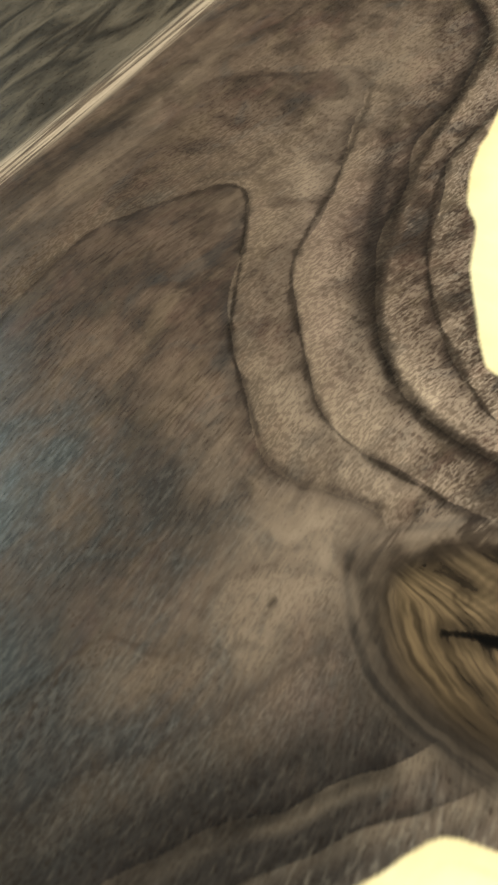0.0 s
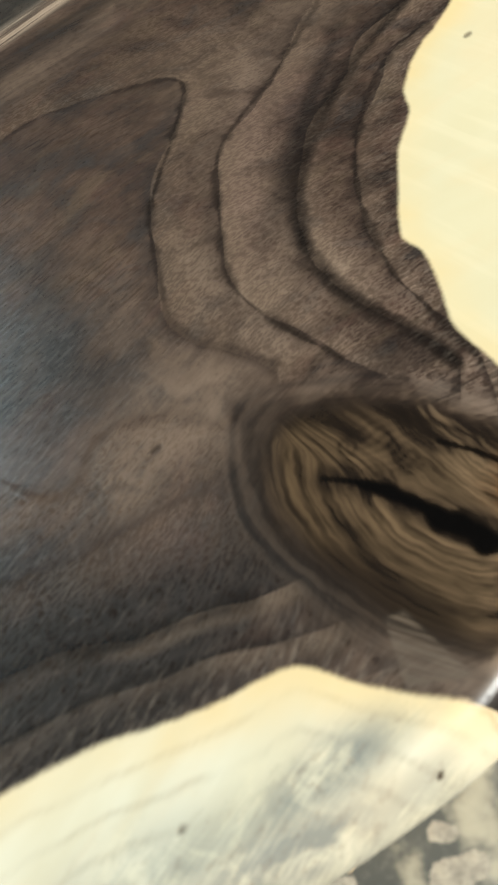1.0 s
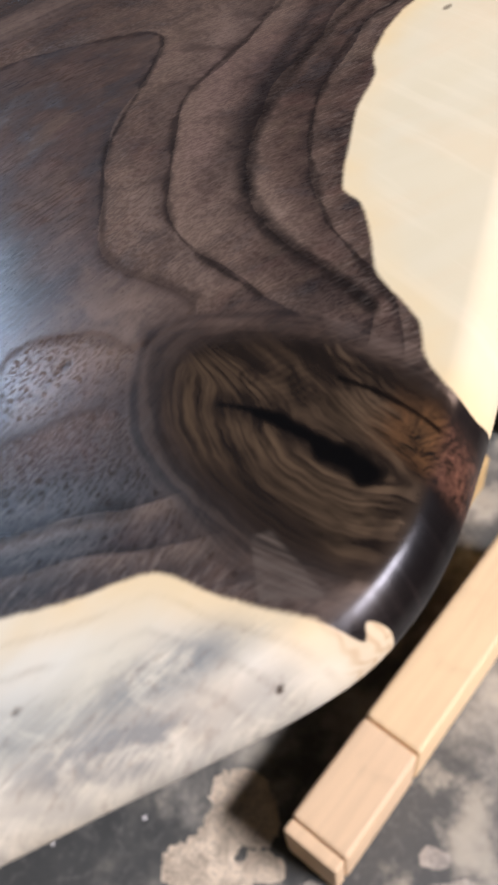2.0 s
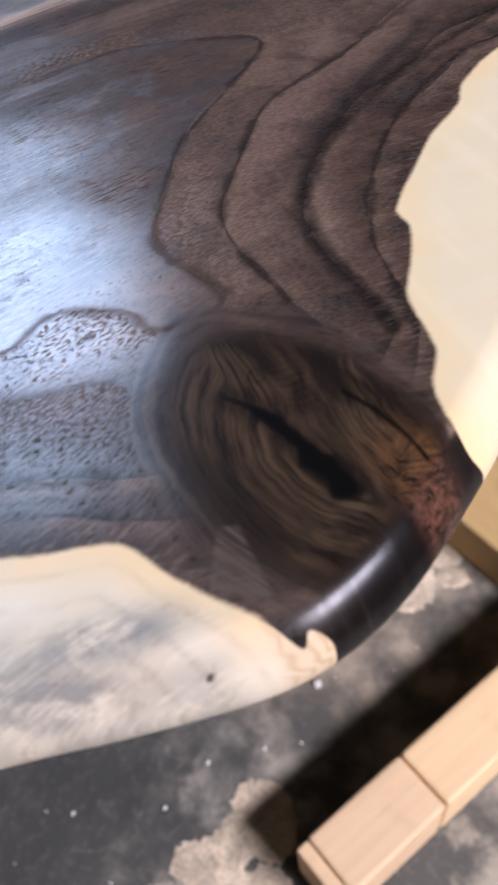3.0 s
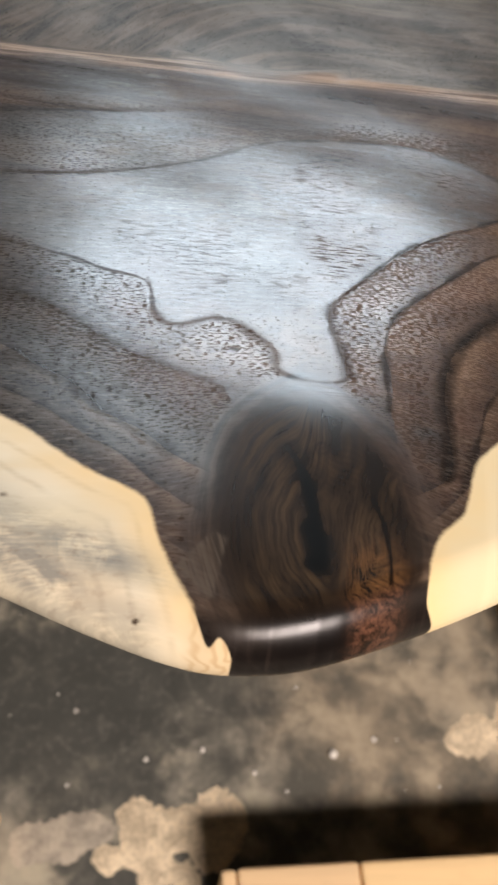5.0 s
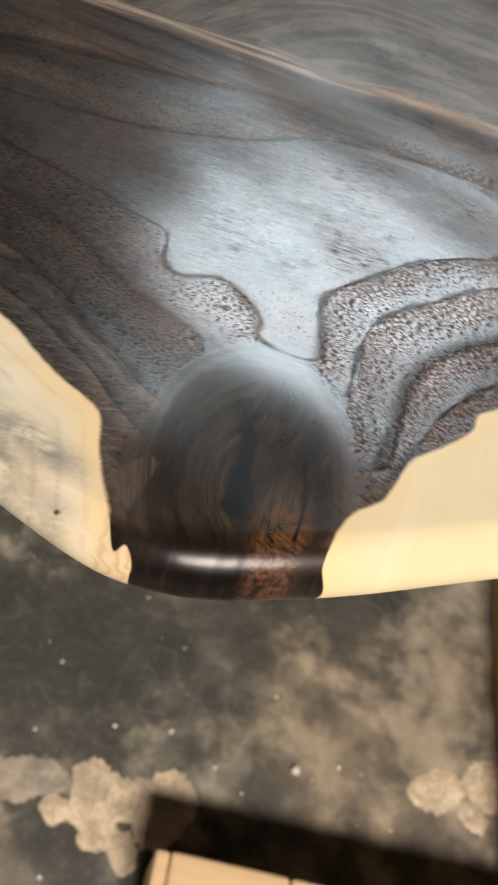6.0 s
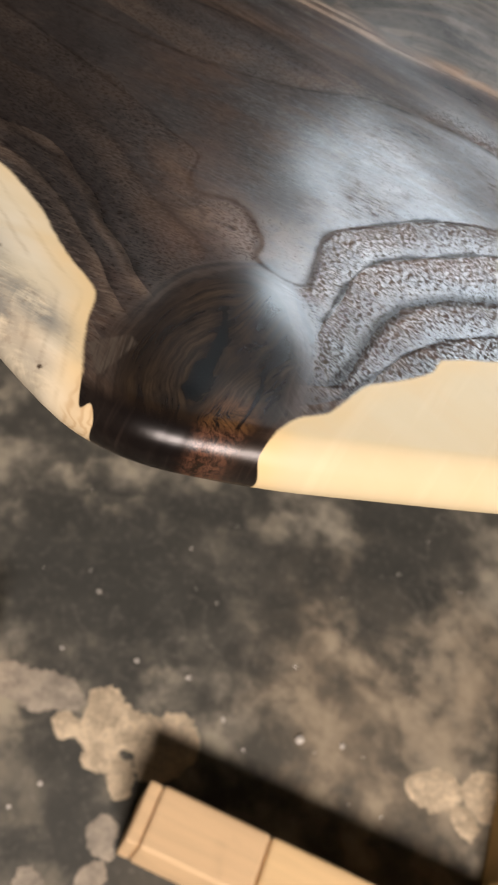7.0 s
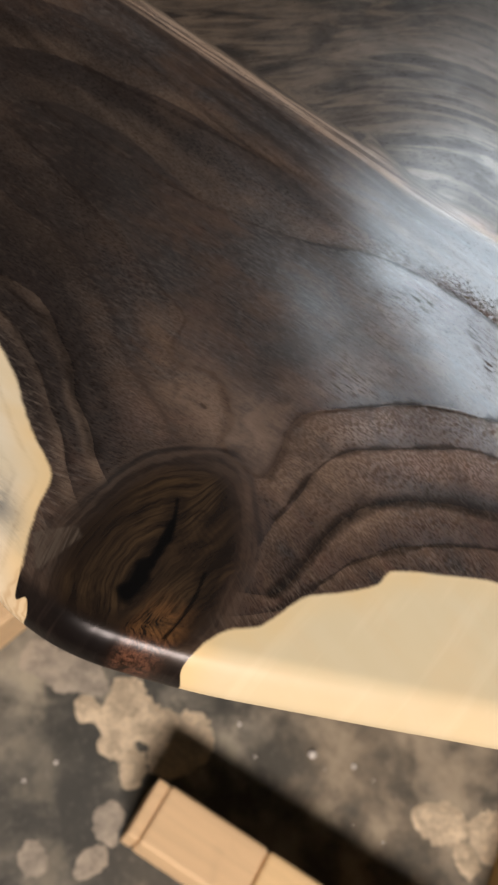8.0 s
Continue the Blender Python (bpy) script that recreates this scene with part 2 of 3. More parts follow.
    pale = n.mix(n.math("MINIMUM", n.mul(grime_shade, 1.0), 0.88), pale, (0.17, 0.172, 0.155))
    speck = n.mul(stain_shade, n.step(n.noise(n.vec(n.mul(along, 420), n.mul(across, 900), 9.0), 1.0, 3.0, 0.6), 0.54, 0.68))
    pale = n.mix(n.mul(speck, 0.42), pale, (0.15, 0.105, 0.075))
    whorl = n.math("PINGPONG", n.add(n.mul(n.add(px, n.mul(py, 0.6)), 900), n.mul(swirl, 6.0)), 1.0)
    pale = n.mix(n.mul(curl, n.step(whorl, 0.35, 0.95, 0.30, 0.75)), pale, (0.40, 0.275, 0.145))
    pale = n.mix(n.mul(pit, 0.95), pale, (0.035, 0.020, 0.012))
    fray = n.mul(n.sub(1.0, knot), n.sub(1.0, nose))
    ragged = n.add(sapway, n.mul(fray, n.add(n.mul(n.sub(strokes, 0.5), 0.0003), n.add(n.mul(n.sub(hair, 0.5), 0.0004), n.mul(n.sub(patch, 0.5), 0.0012)))))
    sap = n.step(ragged, n.math("MULTIPLY_ADD", fray, -0.0004, -0.00015), n.math("MULTIPLY_ADD", fray, 0.0004, 0.00020))
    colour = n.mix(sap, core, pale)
    # gloss: open pores, holes and ring lines do not shine
    bare = n.sub(1.0, sap)
    filled = n.step(reach, 0.9, 1.1)
    dull = n.math("MAXIMUM", n.mul(pore, bare), n.mul(pit, filled))
    rough = n.math("MULTIPLY_ADD", knot, -0.12, n.add(0.40, n.mul(n.sub(fibre, 0.5), 0.10)))
    gleam = n.add(n.mul(fibre, 0.35), n.add(n.mul(patch, 0.40), n.mul(cloud, 0.45)))
    shimmer = n.mul(n.step(gleam, 0.46, 0.74, 0.55, 1.45), n.mul(n.math("MULTIPLY_ADD", n.math("MAXIMUM", line, gloss_line), -0.75, 1.0), n.math("MULTIPLY_ADD", dusk_line, -0.55, 1.0)))
    shimmer = n.mul(shimmer, n.math("MULTIPLY_ADD", n.math("MAXIMUM", dusk, streak), -0.40, 1.0))
    shimmer = n.mix(knot, shimmer, n.math("MULTIPLY_ADD", n.mul(glow, 0.7), 0.20, 0.03))
    shimmer = n.mul(n.mix(sap, shimmer, (0.3, 0.3, 0.3)), n.math("MULTIPLY_ADD", nose, -0.80, 1.0))
    shine = n.mul(n.mul(n.mul(n.sub(1.0, n.mul(dull, 0.88)), n.sub(1.0, pit)), 0.36), shimmer)
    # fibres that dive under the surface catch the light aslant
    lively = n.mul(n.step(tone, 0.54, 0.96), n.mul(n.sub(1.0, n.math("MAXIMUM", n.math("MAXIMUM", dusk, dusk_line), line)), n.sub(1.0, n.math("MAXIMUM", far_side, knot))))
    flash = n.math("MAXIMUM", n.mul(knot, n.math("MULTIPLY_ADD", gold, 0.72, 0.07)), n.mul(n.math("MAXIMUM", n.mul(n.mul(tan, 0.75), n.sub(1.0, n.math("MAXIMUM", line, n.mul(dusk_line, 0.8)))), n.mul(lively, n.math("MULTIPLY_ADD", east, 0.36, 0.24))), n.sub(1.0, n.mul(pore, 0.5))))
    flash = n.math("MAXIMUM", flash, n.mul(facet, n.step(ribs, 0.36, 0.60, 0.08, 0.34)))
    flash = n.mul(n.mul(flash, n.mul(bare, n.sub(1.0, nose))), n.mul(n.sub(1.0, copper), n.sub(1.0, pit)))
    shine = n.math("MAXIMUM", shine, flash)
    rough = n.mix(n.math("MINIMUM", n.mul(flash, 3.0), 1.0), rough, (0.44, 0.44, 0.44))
    tint = n.mix(knot, (1.0, 0.75, 0.56), (1.0, 0.66, 0.36))
    tint = n.mix(sap, tint, (1.0, 1.0, 1.0))
    # clear oil finish, broken by the open pores and thin on the sapwood
    film = n.mul(n.math("MULTIPLY_ADD", sap, -0.78, 0.95), n.sub(1.0, n.mul(dull, 0.97)))
    film = n.mul(film, n.math("MULTIPLY_ADD", n.mul(n.math("MAXIMUM", gloss_line, scar), bare), -0.80, 1.0))
    film = n.mul(film, n.mul(n.math("MULTIPLY_ADD", far_side, -0.22, 1.0), n.math("MULTIPLY_ADD", n.mul(far_side, n.step(fan, 0.60, 0.40)), -0.4, 1.0)))
    film = n.mul(film, n.sub(1.0, n.mul(nose, n.mul(bare, n.step(n.add(n.mul(ribbing, 0.6), n.mul(patch, 0.4)), 0.32, 0.66, 0.90, 0.62)))))
    film_rough = n.sub(n.add(0.212, n.mul(sap, 0.10)), n.sub(n.mul(n.step(reach, 1.2, 0.9), 0.058), n.mul(nose, 0.05)))
    height = n.sub(n.mul(fibre, 0.5), n.mul(n.mul(pore, bare), 0.8))
    relief = n.bump(height, 0.00012, 0.13)
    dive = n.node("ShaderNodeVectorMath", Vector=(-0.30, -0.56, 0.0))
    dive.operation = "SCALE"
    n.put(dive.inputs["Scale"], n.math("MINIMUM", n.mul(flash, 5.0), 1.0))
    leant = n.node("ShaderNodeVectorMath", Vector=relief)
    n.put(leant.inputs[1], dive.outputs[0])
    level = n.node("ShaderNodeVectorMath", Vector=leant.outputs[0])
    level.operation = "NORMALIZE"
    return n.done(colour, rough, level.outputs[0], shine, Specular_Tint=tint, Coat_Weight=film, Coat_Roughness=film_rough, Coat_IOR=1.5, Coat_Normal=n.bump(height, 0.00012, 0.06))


def concrete():
    n = Nodes("worn dark concrete")
    p = n.place()
    x, y, _ = n.split(p)
    big = n.noise(p, 6.0, 4.0, 0.55, 0.5)
    mid = n.noise(p, 19, 5.0, 0.60, 0.15)
    fine = n.noise(p, 130, 3.0, 0.6)
    tone = n.mix(n.step(n.add(n.mul(big, 0.6), n.mul(mid, 0.5)), 0.48, 0.68), (0.080, 0.080, 0.068), (0.36, 0.335, 0.262))
    dust = n.step(n.add(n.mul(mid, 0.75), n.mul(n.noise(p, 9.0, 3.0), 0.35)), 0.57, 0.70)
    tone = n.mix(n.mul(dust, 0.5), tone, (0.52, 0.465, 0.335))
    # warm pool of light on the right, painted as a paler tone
    d = n.node("ShaderNodeVectorMath", Vector=p)
    d.operation = "DISTANCE"
    n.put(d.inputs[1], (0.26, 0.31, 0.0))
    lit_pool = n.step(n.add(d.outputs["Value"], n.mul(n.sub(big, 0.5), 0.30)), 0.26, 0.08)
    tone = n.mix(n.mul(lit_pool, n.step(mid, 0.33, 0.62, 0.10, 0.60)), tone, (0.46, 0.37, 0.25))
    # soft dark spots: shade on the floor, painted into the concrete's colour
    for sx, sy, sr, weight in ((0.165, 0.41, 0.085, 0.9), (0.175, 0.52, 0.11, 0.95), (-0.02, 0.32, 0.15, 0.75), (-0.11, 0.26, 0.13, 0.9), (-0.06, 0.20, 0.06, 0.5), (-0.02, 0.02, 0.13, 0.6)):
        d = n.node("ShaderNodeVectorMath", Vector=p)
        d.operation = "DISTANCE"
        n.put(d.inputs[1], (sx, sy, 0.0))
        shade_spot = n.step(n.add(d.outputs["Value"], n.mul(n.sub(mid, 0.5), 0.10)), sr * 1.15, sr * 0.45)
        tone = n.mix(n.mul(shade_spot, weight), tone, (0.060, 0.062, 0.054))
    # trowel sweeps and dried splash rims
    sweep = n.noise(p, 12, 2.0, 0.5, 0.6)
    thin = n.mul(n.step(n.math("ABSOLUTE", n.sub(sweep, 0.52)), 0.016, 0.002), n.step(big, 0.42, 0.58, 0.15, 1.0))
    tone = n.mix(n.mul(thin, n.step(fine, 0.35, 0.6, 0.03, 0.12)), tone, (0.52, 0.48, 0.40))
    tone = n.mix(n.step(fine, 0.5, 0.8, 0.0, 0.16), tone, (0.48, 0.44, 0.37))
    return n.done(tone, n.step(mid, 0.3, 0.7, 0.5, 0.8), n.bump(n.add(n.mul(mid, 0.6), n.mul(fine, 0.1)), 0.004, 0.5))


def sawn_pine(name, tint):
    n = Nodes(name)
    p = n.object_place()
    x, y, z = n.split(p)
    grain = n.noise(n.vec(n.mul(x, 6), n.mul(y, 90), n.mul(z, 90)), 1.0, 4.0, 0.6, 0.4)
    fine = n.noise(n.vec(n.mul(x, 40), n.mul(y, 700), n.mul(z, 700)), 1.0, 2.0)
    blot = n.noise(p, 22, 3.0)
    colour = n.mix(n.step(grain, 0.35, 0.65), tint, tuple(min(1, c * 1.10) for c in tint))
    colour = n.mix(n.step(fine, 0.5, 0.8, 0.0, 0.12), colour, tuple(c * 0.7 for c in tint))
    colour = n.mix(n.step(blot, 0.55, 0.75, 0.0, 0.35), colour, tuple(c * 0.72 for c in tint))
    return n.done(colour, 0.62, n.bump(n.add(grain, n.mul(fine, 0.4)), 0.0008, 0.4), 0.3)


def plain(name, low, high, scale, rough):
    n = Nodes(name)
    p = n.place()
    m = n.add(n.mul(n.noise(p, scale, 4.0, 0.6), 0.6), n.mul(n.noise(p, scale * 9, 3.0), 0.4))
    return n.done(n.mix(n.step(m, 0.35, 0.65), low, high), rough, n.bump(m, 0.003, 0.4))


WOOD = slab_wood()
CONCRETE = concrete()
PINE = sawn_pine("sawn pine", (0.84, 0.60, 0.32))
# darker copy of the same pine, with the block's shade in its tint
PINE_SHADED = sawn_pine("shaded sawn pine", (0.76, 0.54, 0.31))
PINE_YELLOW = sawn_pine("yellow sawn pine", (0.55, 0.37, 0.15))
DUSTY = plain("thin plaster smear", (0.26, 0.235, 0.19), (0.50, 0.44, 0.345), 60, 0.9)
PLASTER = plain("dried plaster", (0.40, 0.33, 0.23), (0.86, 0.71, 0.49), 34, 0.85)
CHIP = plain("white plaster chip", (0.66, 0.62, 0.55), (0.8, 0.77, 0.7), 200, 0.8)
WALL = plain("grey rendered wall", (0.065, 0.06, 0.055), (0.10, 0.094, 0.085), 3, 0.9)
CEILING = plain("dark boarded ceiling", (0.016, 0.014, 0.012), (0.028, 0.025, 0.022), 4, 0.9)
FRAME = plain("grey window paint", (0.30, 0.30, 0.29), (0.38, 0.38, 0.36), 20, 0.5)
LEG_WOOD = plain("dark trestle wood", (0.05, 0.035, 0.025), (0.09, 0.065, 0.045), 14, 0.7)

# ---------------------------------------------------------------- mesh helpers


def part(name, bm, material, parent=None, label=""):
    """Links a bmesh as one mesh object, under a thing or a part."""
    mesh = bpy.data.meshes.new(name)
    bm.to_mesh(mesh)
    bm.free()
    mesh.materials.append(material)
    ob = new(name, mesh)
    ob.parent = parent
    if label:
        ob["label"] = label
    return ob


def box(bm, x0, x1, y0, y1, z0, z1, bevel=0.0, segments=2):
    m = Matrix.LocRotScale(((x0 + x1) / 2, (y0 + y1) / 2, (z0 + z1) / 2), None, (x1 - x0, y1 - y0, z1 - z0))
    verts = bmesh.ops.create_cube(bm, size=1, matrix=m)["verts"]
    if bevel:
        edges = list({e for v in verts for e in v.link_edges})
        bmesh.ops.bevel(bm, geom=edges, offset=bevel, segments=segments, profile=0.6, affect="EDGES", clamp_overlap=True)
    return bm


def boxed(name, dims, material, parent=None, label="", bevel=0.0):
    return part(name, box(bmesh.new(), *dims, bevel), material, parent, label)


def smooth(ob):
    ob.data.polygons.foreach_set("use_smooth", [True] * len(ob.data.polygons))
    return ob


def spline(points, count):
    """A smooth curve (Catmull-Rom) through a few points, as an array of count rows."""
    p = np.array(points, float)
    p = np.vstack([2 * p[0] - p[1], p, 2 * p[-1] - p[-2]])
    out = []
    for s in np.linspace(0, len(p) - 3 - 1e-9, count):
        i, f = int(s), s - int(s)
        a, b, c, d = p[i : i + 4]
        out.append(0.5 * (2 * b + (c - a) * f + (2 * a - 5 * b + 4 * c - d) * f * f + (3 * b - a - 3 * c + d) * f**3))
    return np.array(out)


# ---------------------------------------------------------------- the room
def wall_with_opening(name, x0, x1, y0, y1, z0, z1, hole):
    """A wall along x, with one opening hole = (x from, x to, z from, z to)."""
    bm = bmesh.new()
    box(bm, x0, hole[0], y0, y1, z0, z1)
    box(bm, hole[1], x1, y0, y1, z0, z1)
    box(bm, hole[0], hole[1], y0, y1, z0, hole[2])
    box(bm, hole[0], hole[1], y0, y1, hole[3], z1)
    return tagged(part(name, bm, WALL), "grey rendered workshop wall with a high window opening", "wall", kind="structure")


def slab_room():
    floor = boxed("floor", (WEST, EAST, SOUTH, NORTH, -0.15, 0.0), CONCRETE)
    tagged(floor, "worn dark grey concrete floor with pale dusty patches", "floor", kind="structure")
    wall_with_opening("wall_north", WEST - 0.2, EAST + 0.2, NORTH, NORTH + 0.2, 0, TOP, WIN)
    for name, dims in (("wall_south", (WEST - 0.2, EAST + 0.2, SOUTH - 0.2, SOUTH, 0, TOP)),
                       ("wall_west", (WEST - 0.2, WEST, SOUTH, NORTH, 0, TOP)),
                       ("wall_east", (EAST, EAST + 0.2, SOUTH, NORTH, 0, TOP))):
        tagged(boxed(name, dims, WALL), "grey rendered workshop wall", "wall", kind="structure")
    ceiling = boxed("ceiling", (WEST - 0.2, EAST + 0.2, SOUTH - 0.2, NORTH + 0.2, TOP, TOP + 0.15), CEILING)
    tagged(ceiling, "dark boarded workshop ceiling", "ceiling", kind="structure")
    window = tagged(new("window_1"), "grey painted frame of the high workshop window", "window", kind="structure")
    x0, x1, z0, z1 = WIN
    y0, y1 = NORTH + 0.06, NORTH + 0.11
    for name, dims in (("window_frame", (x0, x0 + 0.04, y0, y1, z0, z1)), ("window_frame", (x1 - 0.04, x1, y0, y1, z0, z1)),
                       ("window_sill", (x0 + 0.04, x1 - 0.04, y0, y1, z0, z0 + 0.04)), ("window_frame", (x0 + 0.04, x1 - 0.04, y0, y1, z1 - 0.04, z1))):
        boxed(name, dims, FRAME, window, bevel=0.004)


slab_room()

# ---------------------------------------------------------------- the live-edge slab
SLAB_TOP, SLAB_LOW = 0.750, 0.712
ROLL = 0.0120          # length of the rolled edge from the top to its outermost line
# line of the outermost edge in plan
RIM = [(-0.9, 0.285), (-0.40, 0.114), (-0.25, 0.054), (-0.15, 0.0105), (-0.095, -0.0110), (-0.07, -0.0200), (-0.046, -0.0285), (-0.037, -0.0320), (-0.028, -0.0352),
       (-0.020, -0.0377), (-0.0125, -0.0392), (-0.005, -0.0392), (0.002, -0.0382), (0.010, -0.0358), (0.022, -0.0308), (0.033, -0.0256), (0.049, -0.0170), (0.066, -0.0078),
       (0.082, 0.0010), (0.11, 0.0160), (0.14, 0.0295), (0.18, 0.0355), (0.26, 0.0195), (0.40, -0.031), (0.9, -0.121)]
# growth-ring lines in plan; the number is the ring
RING_FOUR = [(-0.105, 0.058), (-0.075, 0.052), (-0.048, 0.046), (-0.038, 0.0425), (-0.029, 0.04), (-0.0265, 0.031), (-0.022, 0.0285), (-0.0125, 0.0315),
    (-0.003, 0.0245), (-0.002, 0.019), (0.003, 0.0165), (0.0115, 0.0178), (0.0105, 0.026), (0.009, 0.0368), (0.018, 0.049), (0.028, 0.06), (0.045, 0.07),
    (0.0595, 0.0805), (0.051, 0.09), (0.034, 0.0985), (0.012, 0.0985), (-0.007, 0.0935), (-0.022, 0.084), (-0.05, 0.074), (-0.105, 0.068)]
RING_THREE_WEST = [(-0.105, 0.045), (-0.07, 0.038), (-0.048, 0.031), (-0.036, 0.0235), (-0.027, 0.0188), (-0.018, 0.0155), (-0.012, 0.0125)]
RING_THREE_EAST = [(0.0195, 0.011), (0.0195, 0.026), (0.0225, 0.0365), (0.0335, 0.048), (0.048, 0.06), (0.075, 0.067), (0.104, 0.078), (0.098, 0.092),
    (0.079, 0.11), (0.04, 0.1125), (0, 0.111), (-0.05, 0.1), (-0.105, 0.09)]
RING_TWO_WEST = [(-0.105, 0.032), (-0.071, 0.018), (-0.047, 0.0145), (-0.033, 0.0045), (-0.021, -0.003)]
RING_TWO_EAST = [(0.029, -0.004), (0.0305, 0.008), (0.0315, 0.021), (0.038, 0.033), (0.0535, 0.0445), (0.08, 0.0535), (0.106, 0.058), (0.134, 0.064),
    (0.15, 0.09), (0.13, 0.118), (0.06, 0.121), (0, 0.119), (-0.105, 0.11)]
RING_ONE_WEST = [(-0.105, 0.02), (-0.06, 0.0105), (-0.042, 0.0035), (-0.029, -0.0045), (-0.0215, -0.011)]
RING_ONE_EAST = [(0.031, -0.007), (0.036, 0.006), (0.0395, 0.0155), (0.051, 0.03), (0.066, 0.041), (0.088, 0.0495), (0.119, 0.0505), (0.16, 0.068)]
RINGS = [(4, RING_FOUR), (3, RING_THREE_WEST), (3, RING_THREE_EAST), (2, RING_TWO_WEST), (2, RING_TWO_EAST), (1, RING_ONE_WEST), (1, RING_ONE_EAST)]
# line between heartwood and sapwood, from the far left round the knot to the far right
HEART = [(-0.9, 0.36), (-0.25, 0.095), (-0.15, 0.046), (-0.100, 0.021), (-0.074, 0.0085), (-0.059, 0.0050), (-0.048, 0.0003), (-0.041, -0.0042), (-0.033, -0.0090),
         (-0.0265, -0.0118), (-0.0232, -0.0147), (-0.0208, -0.0215), (-0.0170, -0.0285), (-0.0140, -0.0340), (-0.0118, -0.0376), (-0.0100, -0.0365),
         (-0.0080, -0.0385), (-0.0078, -0.0405), (-0.006, -0.050), (0.024, -0.046), (0.0225, -0.0345), (0.0268, -0.0308), (0.0234, -0.0272), (0.0255, -0.0172),
         (0.0312, -0.0104), (0.0345, -0.0002), (0.0398, 0.0058), (0.0455, 0.0130), (0.0473, 0.0188), (0.0572, 0.0260), (0.0655, 0.0315), (0.0752, 0.0358),
         (0.0815, 0.0410), (0.0935, 0.0458), (0.1130, 0.0500), (0.150, 0.066), (0.25, 0.10), (0.9, 0.05)]
SLIT = [(0.0, 0.0), (0.0021, -0.0034), (0.0036, -0.0075), (0.0040, -0.0108), (0.0047, -0.0140), (0.0043, -0.0172), (0.0052, -0.0202), (0.0052, -0.0232)]
CRACK = [(0.0150, -0.0095), (0.0166, -0.0150), (0.0172, -0.0210), (0.0170, -0.0262)]


def thin_plate(rings):
    """A smooth ring number over the plan, by thin-plate spline."""
    where = np.concatenate([np.array(p) for _, p in rings])
    value = np.concatenate([np.full(len(p), r) for r, p in rings])
    kernel = lambda r2: 0.5 * r2 * np.log(r2 + 1e-12)  # noqa: E731
    k = kernel(((where[:, None] - where[None]) ** 2).sum(-1)) + np.eye(len(where)) * 5e-7
    side = np.c_[np.ones(len(where)), where]
    a = np.block([[k, side], [side.T, np.zeros((3, 3))]])
    w = np.linalg.solve(a, np.r_[value, 0, 0, 0])

    def field(x, y):
        out = w[-3] + w[-2] * x + w[-1] * y
        for (px, py), s in zip(where, w):
            out = out + s * kernel((x - px) ** 2 + (y - py) ** 2)
        return out

    return field


def way_to(line, x, y):
    """The distance from each place to a polyline, and on which side of it the place lies (right: minus)."""
    best, side = np.full(x.shape, 1e9), np.zeros(x.shape)
    for (ax, ay), (bx, by) in zip(line[:-1], line[1:]):
        dx, dy = bx - ax, by - ay
        f = np.clip(((x - ax) * dx + (y - ay) * dy) / (dx * dx + dy * dy), 0, 1)
        d = np.hypot(x - ax - f * dx, y - ay - f * dy)
        near = d < best
        best = np.where(near, d, best)
        side = np.where(near, np.sign(dx * (y - ay) - dy * (x - ax)), side)
    return best, side


def soft_step(v, low, high):
    f = np.clip((v - low) / (high - low), 0, 1)
    return f * f * (3 - 2 * f)


def slab_profile(rim_y):
    """Inward distances and heights of the rows of the slab's section, from under the edge over the rounding to the far side."""
    rows = [(1.25, SLAB_TOP - 0.02), (1.25, SLAB_LOW), (0.30, SLAB_LOW), (0.05, SLAB_LOW), (0.026, SLAB_LOW)]
    # the edge rolls over in steps: a quick bend, a long slope, the round face and the turn below
    lean = np.radians(np.r_[np.linspace(0, 35, 8), np.linspace(35, 50, 15)[1:], np.linspace(50, 90, 16)[1:], np.linspace(90, 148, 14)[1:]])
    length = np.r_[np.full(7, ROLL * 0.34 / 7), np.full(14, ROLL * 0.32 / 14), np.full(15, ROLL * 0.42 / 15), np.full(13, ROLL * 0.6 / 13)]
    mid = (lean[1:] + lean[:-1]) / 2
    out, down = np.r_[0, np.cumsum(length * np.cos(mid))], np.r_[0, np.cumsum(length * np.sin(mid))]
    first = out.max()
    rows += [(first - o, SLAB_TOP - d) for o, d in zip(out[::-1], down[::-1])]
    rows += [(s, SLAB_TOP) for s in np.arange(first + 0.0004, 0.160, 0.0004)]
    rows += [(s, SLAB_TOP) for s in np.linspace(0.163, 0.40, 40)]
    rows += [(0.7, SLAB_TOP), (1.25, SLAB_TOP), (1.25, SLAB_TOP - 0.02)]
    return np.array(rows)


def bells(x, y, rows):
    """Soft round patches (x, y, half length, half width, turned, weight), summed and held under 1."""
    out = np.zeros(x.shape)
    for cx, cy, a, b, turned, weight in rows:
        c, d = math.cos(math.radians(turned)), math.sin(math.radians(turned))
        out = out + weight * np.exp(-((((x - cx) * c + (y - cy) * d) / a) ** 2) - (((y - cy) * c - (x - cx) * d) / b) ** 2)
    return np.minimum(out, 1.0)


